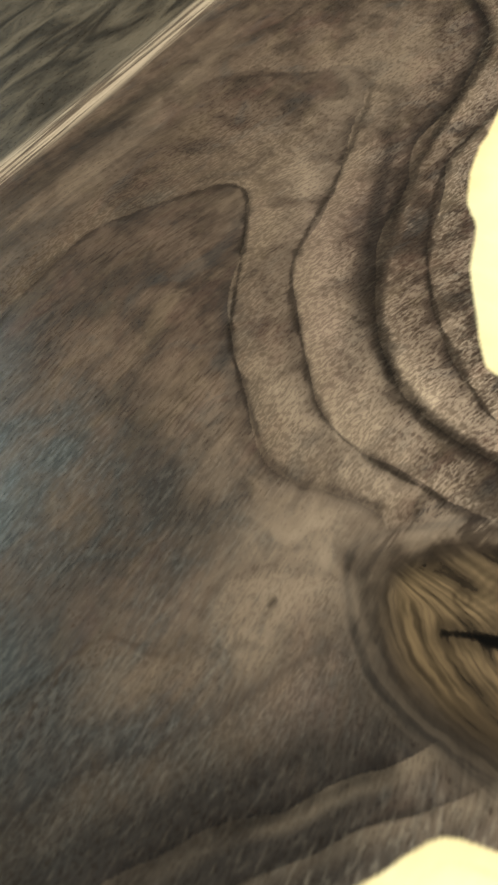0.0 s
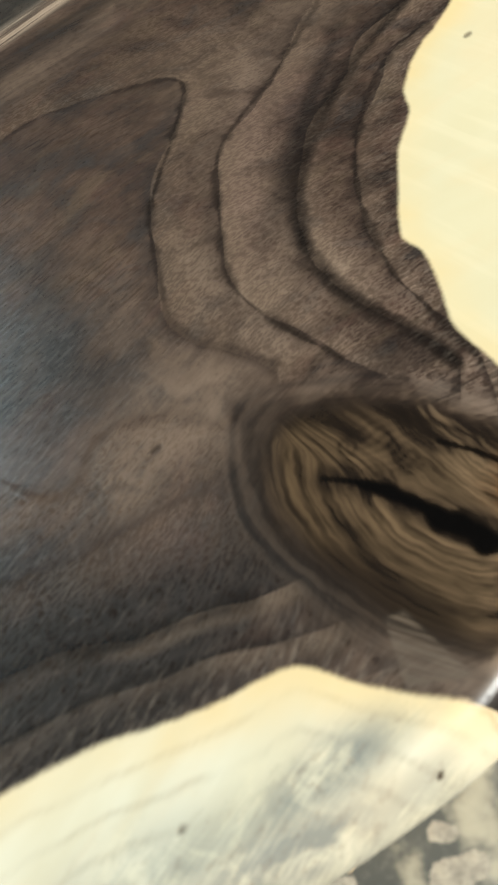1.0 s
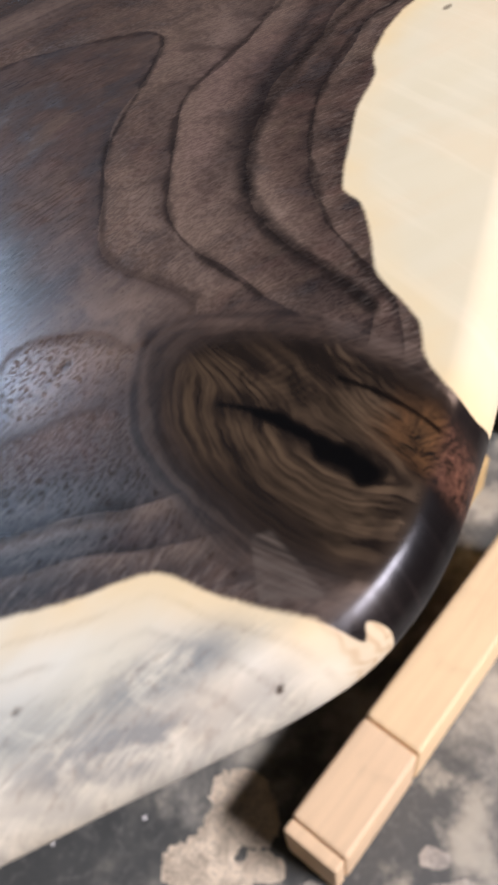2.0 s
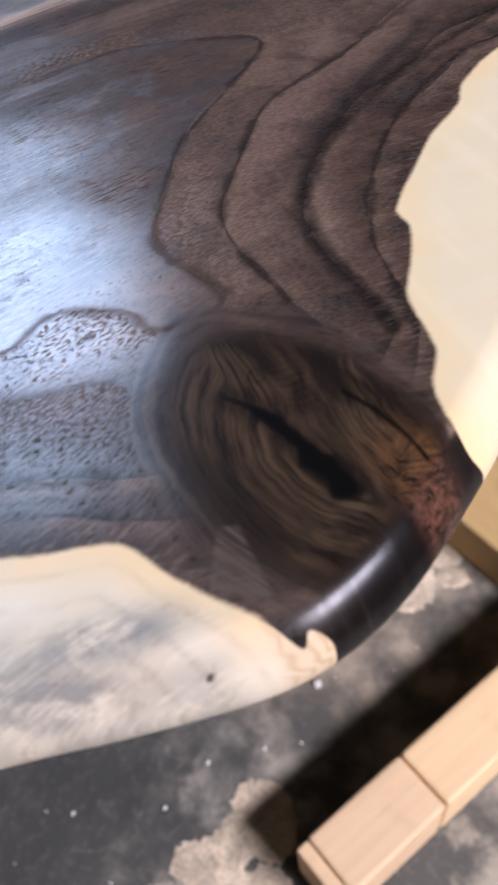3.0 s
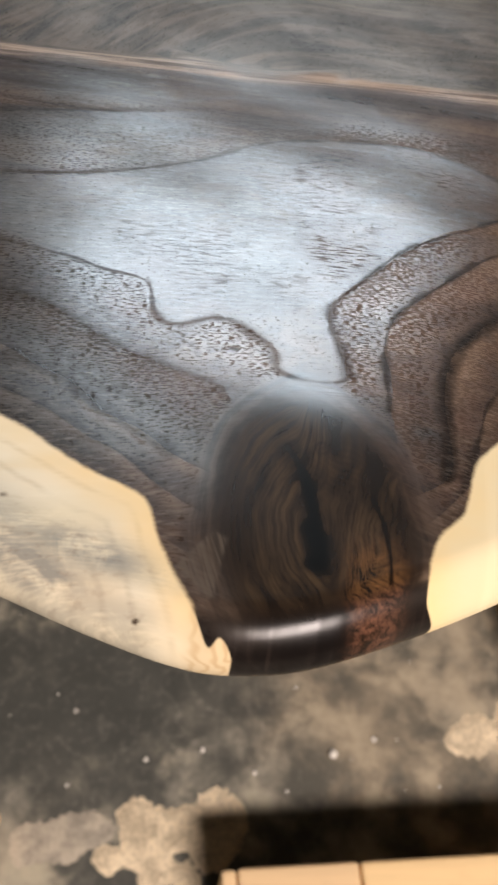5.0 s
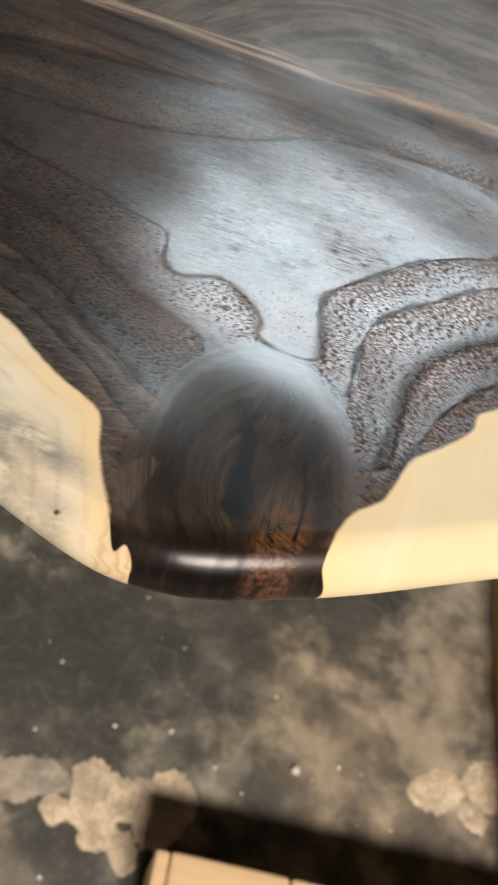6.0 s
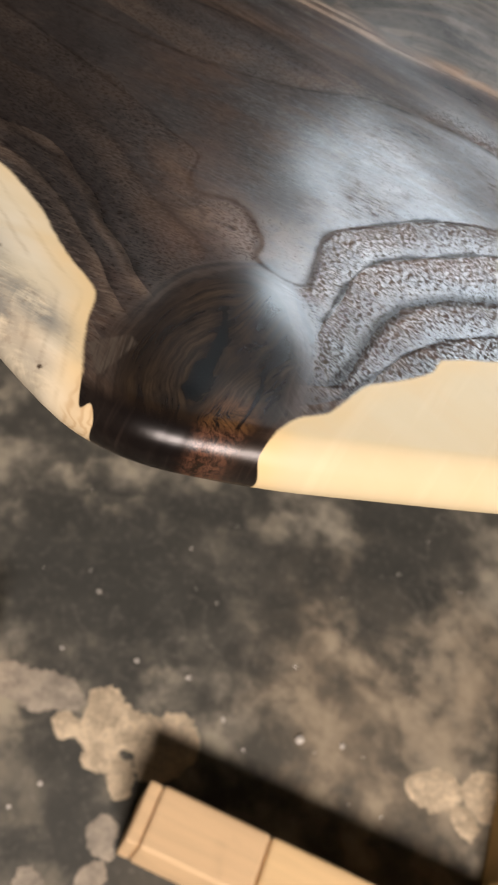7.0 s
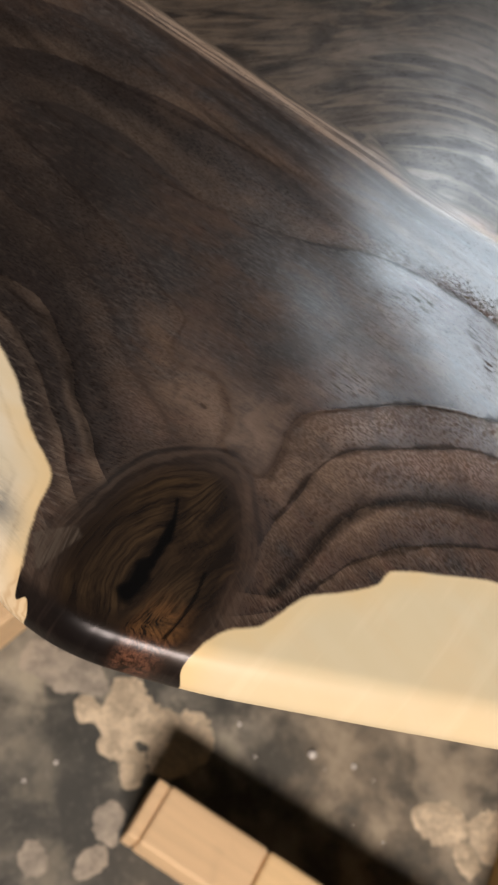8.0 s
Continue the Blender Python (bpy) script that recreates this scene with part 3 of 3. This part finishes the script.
TAN = ((0.0195, 0.036, 0.013, 0.0042, 72, 0.6), (0.038, 0.045, 0.018, 0.008, 42, 0.62), (0.060, 0.070, 0.026, 0.010, 38, 0.62), (0.0075, 0.0065, 0.004, 0.003, 0, 0.4), (-0.012, 0.029, 0.012, 0.007, 30, 0.35), (0.006, 0.049, 0.012, 0.006, 40, 0.35), (0.000, 0.027, 0.016, 0.012, 30, 0.5), (0.031, 0.030, 0.012, 0.009, 50, 0.45), (0.012, 0.020, 0.010, 0.0035, -25, 0.55), (-0.017, 0.022, 0.010, 0.005, 35, 0.75), (-0.001, 0.022, 0.009, 0.006, 20, 0.6), (0.0165, 0.029, 0.009, 0.0030, 95, 0.9), (0.022, 0.046, 0.011, 0.004, 48, 0.7), (0.034, 0.021, 0.008, 0.0030, 65, 0.8), (0.026, 0.031, 0.006, 0.006, 0, 0.6),
       (0.072, 0.069, 0.022, 0.007, 25, 0.45), (-0.033, 0.034, 0.007, 0.0045, 150, 0.7), (0.060, 0.112, 0.040, 0.005, 5, 0.6), (0.107, 0.080, 0.030, 0.010, 20, 0.5), (-0.020, 0.105, 0.05, 0.006, 8, 0.5))
DUSK = ((-0.044, 0.003, 0.020, 0.0055, -30, 0.6), (-0.062, 0.022, 0.040, 0.015, -28, 0.9), (-0.030, 0.004, 0.016, 0.010, -30, 0.72), (-0.005, 0.042, 0.010, 0.006, 55, 0.55), (0.003, 0.061, 0.016, 0.005, 45, 0.45), (-0.039, 0.0105, 0.020, 0.0034, -32, 0.95), (-0.012, -0.010, 0.014, 0.0050, 100, 0.7), (0.026, 0.002, 0.006, 0.0035, 130, 0.55),
        (-0.080, 0.055, 0.050, 0.022, -12, 0.95), (-0.100, 0.088, 0.065, 0.020, 0, 0.9), (0.064, 0.052, 0.040, 0.0022, 25, 0.8), (-0.018, 0.050, 0.018, 0.006, 20, 0.35), (0.020, 0.088, 0.030, 0.006, 10, 0.35))
RED = ((-0.019, 0.009, 0.010, 0.005, -25, 0.7), (0.036, 0.044, 0.012, 0.004, 42, 0.7), (0.055, 0.060, 0.016, 0.004, 30, 0.6), (0.068, 0.057, 0.018, 0.006, 20, 0.5), (0.020, 0.002, 0.005, 0.004, 0, 0.4))
STAINS = ((-0.0310, -0.0246, 0.0105, 0.0034, -18, 1.0), (-0.0430, -0.0262, 0.0075, 0.0026, -24, 0.9), (-0.056, -0.014, 0.012, 0.006, -25, 0.35), (-0.036, -0.0292, 0.013, 0.0022, -20, 0.5),
          (-0.0490, -0.0190, 0.011, 0.0050, -28, 0.45), (-0.0315, -0.0366, 0.0030, 0.0008, -18, 0.8))
SCARS = ((-0.0075, 0.0282, 0.0055, 0.0017, -38, 1.0), (0.0112, 0.0215, 0.0045, 0.0012, 88, 0.9), (-0.0030, 0.0215, 0.0030, 0.0009, -70, 0.8), (0.0180, 0.0485, 0.010, 0.0011, 50, 0.6), (-0.0160, 0.0150, 0.012, 0.0007, -20, 0.6))
WORMHOLES = ((-0.0232, -0.0345, 0.0006, 0.00042, 1.0), (-0.0245, -0.0372, 0.0013, 0.0004, 0.8), (0.103, 0.040, 0.0016, 0.0007, 0.7), (-0.0104, 0.0232, 0.0013, 0.0007, 0.6), (-0.047, -0.0150, 0.0008, 0.0005, 0.6))


def live_edge_slab():
    xs = np.r_[np.linspace(-0.9, -0.150, 60)[:-1], np.arange(-0.150, 0.160, 0.00043), np.linspace(0.160, 0.9, 60)]
    rim = spline(RIM, 2400)
    rim_y = np.interp(xs, rim[:, 0], rim[:, 1])
    rows = slab_profile(rim_y)
    nx, ns = len(xs), len(rows)
    x = np.repeat(xs[:, None], ns, 1)
    inward, z = np.repeat(rows[None, :, 0], nx, 0), np.repeat(rows[None, :, 1], nx, 0).copy()
    # the section leans out square to the edge near the rounding
    slope = np.gradient(rim_y, xs)[:, None]
    tilt = np.clip(1 - np.abs(inward) / 0.03, 0, 1)
    y = rim_y[:, None] + inward * (1 + tilt * (np.sqrt(1 + slope**2) - 1))

    heart = spline(HEART, 900)
    far_off, side = way_to(heart, x.ravel(), y.ravel())
    sapway = (-side * far_off).reshape(x.shape)
    ring = thin_plate(RINGS)(x, y)
    # the fibre flows round the knot
    kx, ky, ka = x - 0.005, y + 0.020, 0.014
    r2 = np.maximum(kx**2 + ky**2, (0.7 * ka) ** 2)
    along, across = kx * (1 + ka**2 / r2), ky * (1 - ka**2 / r2)
    across = across + 0.18 * along * soft_step(along, 0.0, 0.08) - 0.05 * along
    # beyond the crest the grain turns
    ridge_y = 0.1262 + 0.02 * x
    beyond = soft_step(y, ridge_y, ridge_y + 0.004)
    turn = np.radians(58) * soft_step(-x, -0.03, 0.05)
    ox, oy = x, y - 0.128
    ring = ring * (1 - beyond) + beyond * (1.2 + (y - 0.128) * 75 + 20 * np.maximum(0, y - 0.145) * np.sin(x * 30 + 1) - 30 * np.sin(turn) * ox)
    along = along * (1 - beyond) + beyond * (np.cos(turn) * ox + np.sin(turn) * oy)
    across = across * (1 - beyond) + beyond * (-np.sin(turn) * ox + np.cos(turn) * oy)
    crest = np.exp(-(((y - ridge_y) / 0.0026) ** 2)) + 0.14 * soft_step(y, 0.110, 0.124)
    east = soft_step(x, -0.008, 0.014)
    outer = np.maximum(soft_step(y, 0.100, 0.110), 0.5 * soft_step(x, 0.075, 0.105) * soft_step(ring, 2.45, 2.8))
    reach = np.hypot((x - 0.0050) / 0.0195, (y + 0.0150) / 0.0270)
    bearing = np.arctan2((y + 0.0150) / 0.0270, (x - 0.0050) / 0.0195)
    reach = reach * (1 + 0.050 * np.sin(2 * bearing + 0.9) + 0.035 * np.sin(3 * bearing - 0.5) + 0.018 * np.sin(7 * bearing))
    # how strongly each ring shows, as colour and as a break in the gloss: rings differ east and west of the knot
    half = soft_step(x, 0.004, 0.017)
    at = lambda *v: np.interp(ring, np.arange(6), v)  # noqa: E731
    top = soft_step(y, 0.070, 0.088)
    drawn = half * at(0.5, 0.80, 1.0, 0.80, 0.88, 0.25) + (1 - half) * at(0.3, 0.6, 0.95, 0.14, 0.10, 0.1)
    drawn = (drawn * (1 - top) + 0.55 * top) * (1 - 0.75 * outer) * soft_step(reach, 0.95, 1.2)
    keen = half * at(0.6, 0.8, 0.85, 0.95, 1.0, 0.2) + (1 - half) * at(0.05, 0.12, 0.25, 0.5, 1.0, 0.2)
    keen = (keen * (1 - top) + 0.7 * top) * (1 - 0.8 * outer) * soft_step(reach, 1.0, 1.12)
    broad = np.exp(-(((ring - 2.1) / 0.35) ** 2))
    from_line = np.full(x.shape, 1.0)
    for _, course in RINGS:
        from_line = np.minimum(from_line, way_to(spline(course, 6 * len(course)), x.ravel(), y.ravel())[0].reshape(x.shape))
    from_line = from_line + beyond
    porous = half * at(0.95, 0.92, 0.90, 0.85, 0.06, 0.05) + (1 - half) * at(0.35, 0.40, 0.55, 0.80, 0.06, 0.05)
    porous = np.where(ring > 3.98, 0.08, np.where(ring > 3, half * 0.88 + (1 - half) * 0.58, porous)) * (1 - 0.85 * outer)
    # stains, then streaks and painted shade on the west roll-over
    stain_shade = np.maximum(bells(x, y, STAINS), 0.5 * (1 - soft_step(inward, 0.002, 0.0075)) * soft_step(-x, 0.016, 0.024))
    copper = np.exp(-(((x - 0.0150) / 0.0050) ** 4 + ((y + 0.0285) / 0.0095) ** 4))
    curl = soft_step(x, -0.0165, -0.0130) * soft_step(-y, 0.0310, 0.0335) * (x < 0.0)
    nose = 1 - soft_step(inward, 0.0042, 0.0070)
    # the knot: way from the slit, an ochre band beside it, a small eye and ripples
    off, _ = way_to(spline(SLIT, 40), x.ravel(), y.ravel())
    off = off.reshape(x.shape)
    crack = way_to(spline(CRACK, 30), x.ravel(), y.ravel())[0].reshape(x.shape)
    bell = lambda cx, cy, a, b: np.exp(-(((x - cx) / a) ** 2 + ((y - cy) / b) ** 2))  # noqa: E731
    toward = soft_step(0.0055 - x, -0.004, 0.004)
    slit = off
    off = toward * np.hypot((x - 0.0058) / 0.80, (y + 0.0165) / 1.30) + (1 - toward) * (0.9 * (x - 0.0058) - 0.12 * y)
    ochre = 0.16 + toward * (0.75 * np.exp(-(((slit - 0.0040) / 0.0026) ** 2)) + 0.50 * np.exp(-(((slit - 0.0085) / 0.0022) ** 2)))
    ochre = ochre + 0.5 * bell(0.0045, 0.0045, 0.0060, 0.0042) + 0.6 * bell(-0.0050, -0.0305, 0.0030, 0.0030) + 0.5 * bell(0.0015, -0.0285, 0.0035, 0.0025)
    ochre = ochre + 0.85 * bell(0.0125, -0.0165, 0.0042, 0.0060) + 0.80 * bell(0.0130, -0.0240, 0.0045, 0.0050)
    ochre = ochre + bell(0.0095, -0.0035, 0.0045, 0.0045) * (0.35 + 0.24 * np.sin((y + 0.5 * x) * 4200 + 2.0 * np.sin(x * 900)))
    ochre = ochre + bell(0.0210, -0.0070, 0.0050, 0.0060) * (0.30 + 0.40 * np.sin((x - 0.3 * y) * 3000 + 2.2 * np.sin(y * 700)))
    eye = np.hypot(x - 0.0064, y - 0.0004)
    ochre = np.clip(ochre * (1 - 0.8 * np.exp(-((eye / 0.0019) ** 4)) * (0.5 + 0.5 * np.cos(eye * 5000))), 0, 1)
    ochre = ochre * soft_step(inward, 0.005, 0.011)
    facet = np.ones(x.shape)
    corners = ((-0.0122, -0.0186), (-0.0096, -0.0200), (-0.0116, -0.0318), (-0.0182, -0.0260))
    for (ax, ay), (bx, by) in zip(corners, corners[1:] + corners[:1]):
        gap = ((by - ay) * (x - ax) - (bx - ax) * (y - ay)) / math.hypot(bx - ax, by - ay)
        facet = facet * soft_step(gap, -0.0002, 0.0005)
    # slit, crack and worm holes
    width = 0.0004 + 0.0010 * soft_step(-y, 0.001, 0.008) + 0.0012 * soft_step(-y, 0.013, 0.0195)
    width = width * (1 + 0.16 * np.sin(y * 800 + x * 500) + 0.09 * np.sin(y * 1700 - x * 900 + 1))
    pit = np.maximum(1 - soft_step(slit, 0.5 * width, 1.15 * width), 0.95 * (1 - soft_step(crack, 0.0001, 0.00060)))
    for hx, hy, ha, hb, sunk in WORMHOLES:
        hole = 1 - soft_step(np.hypot((x - hx) / ha, (y - hy) / hb), 0.6, 1.1)
        pit = np.maximum(pit, hole * sunk)
        z = z - 0.0001 * hole * sunk
    # slow unevenness of a hand-sanded top
    z = z + 0.00006 * np.exp(-(((y - ridge_y) / 0.0030) ** 2)) * (z > 0.745)
    z = z + 0.00018 * np.sin(x * 95 + 1.0 + 40 * y) * np.sin(y * 120 + 0.4) * soft_step(inward, 0.004, 0.02)

    verts = np.stack([x, y, z], -1).reshape(-1, 3)
    index = np.arange(nx * ns).reshape(nx, ns)
    quads = np.stack([index[:-1, :-1], index[1:, :-1], index[1:, 1:], index[:-1, 1:]], -1)
    middle = lambda a: (a[:-1, :-1] + a[1:, 1:]) / 2  # noqa: E731
    m_sap, m_knot, m_x = middle(sapway), middle(reach), middle(x)
    zone = np.where(m_sap > 0, np.where(m_x < 0.005, 1, 2), np.where(m_knot < 0.97, 3, 0))
    bundle = lambda *some: np.stack(some, -1).reshape(-1, 3)  # noqa: E731
    fields = {"grain": bundle(along, across, ring), "marks": bundle(sapway, stain_shade, pit), "lines": bundle(drawn, keen, broad),
              "tone": bundle(bells(x, y, TAN), bells(x, y, DUSK), bells(x, y, RED)), "burl": bundle(off, reach, ochre),
              "nose": bundle(nose, copper, facet), "zones": bundle(beyond, crest, porous), "sides": bundle(east, outer, curl), "course": bundle(from_line, bells(x, y, SCARS), 0 * x)}
    slab = tagged(new("live_edge_slab"), "oiled live-edge wooden slab, dark figured heartwood with pale sapwood rims", "wood slab")
    for code, name, label in ((0, "heartwood", "dark brown figured heartwood with wavy growth rings"),
                              (1, "sapwood_rim", "pale cream sapwood rim with grey stains and a worm hole"),
                              (2, "sapwood_rim", "pale yellow smooth sapwood rim"),
                              (3, "knot", "glossy dark brown knot with a black slit")):
        faces = quads[zone == code]
        used, back = np.unique(faces, return_inverse=True)
        faces = back.reshape(-1, 4)
        mesh = bpy.data.meshes.new(name)
        mesh.vertices.add(len(used))
        mesh.vertices.foreach_set("co", verts[used].ravel())
        mesh.loops.add(faces.size)
        mesh.loops.foreach_set("vertex_index", faces.ravel())
        mesh.polygons.add(len(faces))
        mesh.polygons.foreach_set("loop_start", np.arange(0, faces.size, 4))
        mesh.update(calc_edges=True)
        mesh.polygons.foreach_set("use_smooth", np.ones(len(faces), bool))
        for key, data in fields.items():
            mesh.attributes.new(key, "FLOAT_VECTOR", "POINT").data.foreach_set("vector", data[used].ravel())
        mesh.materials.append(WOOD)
        ob = new(name, mesh)
        ob.parent = slab
        ob["label"] = label
    return slab


live_edge_slab()


def trestle(x, y0, y1):
    """A plain trestle that carries the slab."""
    thing = tagged(new("trestle"), "dark wooden trestle carrying the slab", "trestle", "trestles")
    boxed("top_rail", (-0.045, 0.045, 0, y1 - y0, SLAB_LOW - 0.05, SLAB_LOW), LEG_WOOD, thing, bevel=0.004)
    for y in (0.08, y1 - y0 - 0.14):
        for side in (-1, 1):
            leg = boxed("leg", (-0.03, 0.03, 0, 0.06, 0, SLAB_LOW - 0.052), LEG_WOOD, thing, bevel=0.004)
            for v in leg.data.vertices:
                v.co.x += side * (0.16 - 0.17 * v.co.z)
    thing.location = (x, y0, 0)
    return thing


trestle(-0.72, 0.42, 1.20)
trestle(0.72, 0.20, 1.02)


# ---------------------------------------------------------------- things on the floor
def timber(name, label, length, width, height, m, material, lip=False):
    """A sawn timber offcut lying on the floor, from its end at x = 0."""
    thing = tagged(new(name), label, "timber", "timber offcuts")
    body = bmesh.new()
    box(body, 0.013 if lip else 0, length, -width, 0, 0, height, 0.0050, 4)
    part("body", body, material, thing)
    if lip:
        boxed("end_strip", (0, 0.0125, -width + 0.001, -0.001, 0, height - 0.003), material, thing, "pale end strip", 0.003)
    thing.matrix_world = m
    return thing


timber("timber_block", "short pale sawn pine block lying on the concrete floor", 0.117, 0.056, 0.079, pose(0.039, 0.0845, 0, 0, 0, 6), PINE_SHADED, True)
timber("timber_beam", "long pale sawn pine beam butted to a short block", 0.250, 0.056, 0.080, pose(0.1565, 0.0965, 0, 0, 0, 6), PINE)
timber("timber_block", "short sawn pine block lying alone on the concrete floor", 0.30, 0.056, 0.079, pose(-0.168, 0.080, 0, 0, 0, 172), PINE_SHADED)
timber("timber_board", "yellow sawn pine board lying across the beam's end", 0.42, 0.09, 0.06, pose(0.372, 0.175, 0, 0, 0, 97), PINE_YELLOW)


def plaster_splash(blobs, seed, material, thick=0.0016):
    """A thin dried splash, grown together from round dabs (x, y, radius), with an uneven outline."""
    rnd = random.Random(seed)
    b = np.array(blobs)
    x0, y0 = (b[:, :2] - 1.6 * b[:, 2:]).min(0)
    x1, y1 = (b[:, :2] + 1.6 * b[:, 2:]).max(0)
    gx, gy = np.meshgrid(np.arange(x0, x1, 0.0013), np.arange(y0, y1, 0.0013), indexing="ij")
    wx, wy = gx.copy(), gy.copy()
    for k in (70, 140, 290, 640):
        wx += 0.30 / k * np.sin(k * gy + rnd.uniform(0, 6.3)) * np.cos(0.7 * k * gx + rnd.uniform(0, 6.3))
        wy += 0.30 / k * np.sin(k * gx + rnd.uniform(0, 6.3)) * np.cos(0.6 * k * gy + rnd.uniform(0, 6.3))
    field = sum(np.exp(-(((wx - cx) ** 2 + (wy - cy) ** 2) / r**2) ** 1.5) for cx, cy, r in blobs) - math.exp(-1)
    field = field + 0.09 * np.sin(gx * 540 + seed) * np.sin(gy * 470 + 2) + 0.07 * np.sin(gx * 980 + 1) * np.sin(gy * 1130 + seed)
    high = thick * soft_step(field, 0.0, 0.45) * (1 + 0.2 * np.sin(gx * 300) * np.sin(gy * 260)) + 0.0001
    index = np.full(gx.shape, -1)
    kept = (field[:-1, :-1] > 0) | (field[1:, 1:] > 0) | (field[1:, :-1] > 0) | (field[:-1, 1:] > 0)
    for di, dj in ((0, 0), (1, 0), (1, 1), (0, 1)):
        index[di : di + kept.shape[0], dj : dj + kept.shape[1]][kept] = 0
    index[index == 0] = np.arange((index == 0).sum())
    faces = np.stack([index[:-1, :-1][kept], index[1:, :-1][kept], index[1:, 1:][kept], index[:-1, 1:][kept]], -1)
    cx, cy = b[:, 0].mean(), b[:, 1].mean()
    mesh = bpy.data.meshes.new("plaster_splash")
    mesh.from_pydata(np.stack([gx - cx, gy - cy, high], -1)[index >= 0].tolist(), [], faces.tolist())
    mesh.materials.append(material)
    ob = smooth(new("plaster_splash", mesh))
    ob.location = (cx, cy, 0)
    return tagged(ob, "pale dried plaster splash on the concrete floor", "plaster splash", "plaster splashes")


for i, (blobs, paint) in enumerate((
        (((-0.112, 0.119, 0.017), (-0.092, 0.124, 0.019), (-0.073, 0.128, 0.014), (-0.135, 0.110, 0.016)), 1),
        (((-0.032, 0.138, 0.019), (-0.010, 0.128, 0.020), (0.012, 0.136, 0.019), (0.034, 0.154, 0.017), (0.056, 0.144, 0.016), (0.036, 0.122, 0.020), (-0.016, 0.098, 0.017), (-0.062, 0.106, 0.011),
          (-0.040, 0.112, 0.013), (0.016, 0.085, 0.015)), 0),
        (((0.025, 0.040, 0.013), (0.032, 0.028, 0.009)), 1), (((0.040, 0.005, 0.011), (0.034, -0.004, 0.009)), 1), (((-0.010, -0.026, 0.014),), 1),
        (((0.302, 0.241, 0.021), (0.284, 0.236, 0.013), (0.318, 0.250, 0.010)), 0), (((0.350, 0.268, 0.022), (0.362, 0.252, 0.012)), 0), (((0.337, 0.227, 0.013),), 0),
        (((0.096, -0.042, 0.016), (0.115, -0.050, 0.012), (0.124, -0.014, 0.011)), 1))):
    plaster_splash(blobs, i, (PLASTER, DUSTY)[paint], (0.0010, 0.0004)[paint])


def floor_chip(x, y, size, seed):
    """A small pale chip of plaster."""
    rnd = random.Random(seed)
    bm = bmesh.new()
    bmesh.ops.create_icosphere(bm, subdivisions=1, radius=size)
    for v in bm.verts:
        v.co = v.co * rnd.uniform(0.7, 1.2)
        v.co.z = v.co.z * 0.5 + size * 0.42
    ob = part("plaster_chip", bm, CHIP)
    ob.matrix_world = pose(x, y, 0, 0, 0, rnd.uniform(0, 360))
    return tagged(ob, "tiny white plaster chip lying on the concrete floor", "plaster chip", "plaster chips")


chips = [(0.1515, 0.2125, 0.0050), (0.194, 0.231, 0.0032), (0.021, 0.209, 0.0028), (0.073, 0.190, 0.0028), (-0.034, 0.196, 0.0028), (0.114, 0.281, 0.0020), (-0.049, 0.047, 0.0026),
         (-0.062, 0.016, 0.0026), (-0.108, 0.240, 0.0022), (0.105, 0.174, 0.0020), (-0.106, 0.167, 0.0020)]
rnd = random.Random(5)
chips += [(rnd.uniform(-0.2, 0.4), rnd.uniform(0.16, 0.55), rnd.choice((0.0010, 0.0013, 0.0017))) for _ in range(30)]
for i, (x, y, size) in enumerate(chips):
    floor_chip(x, y, size, i)
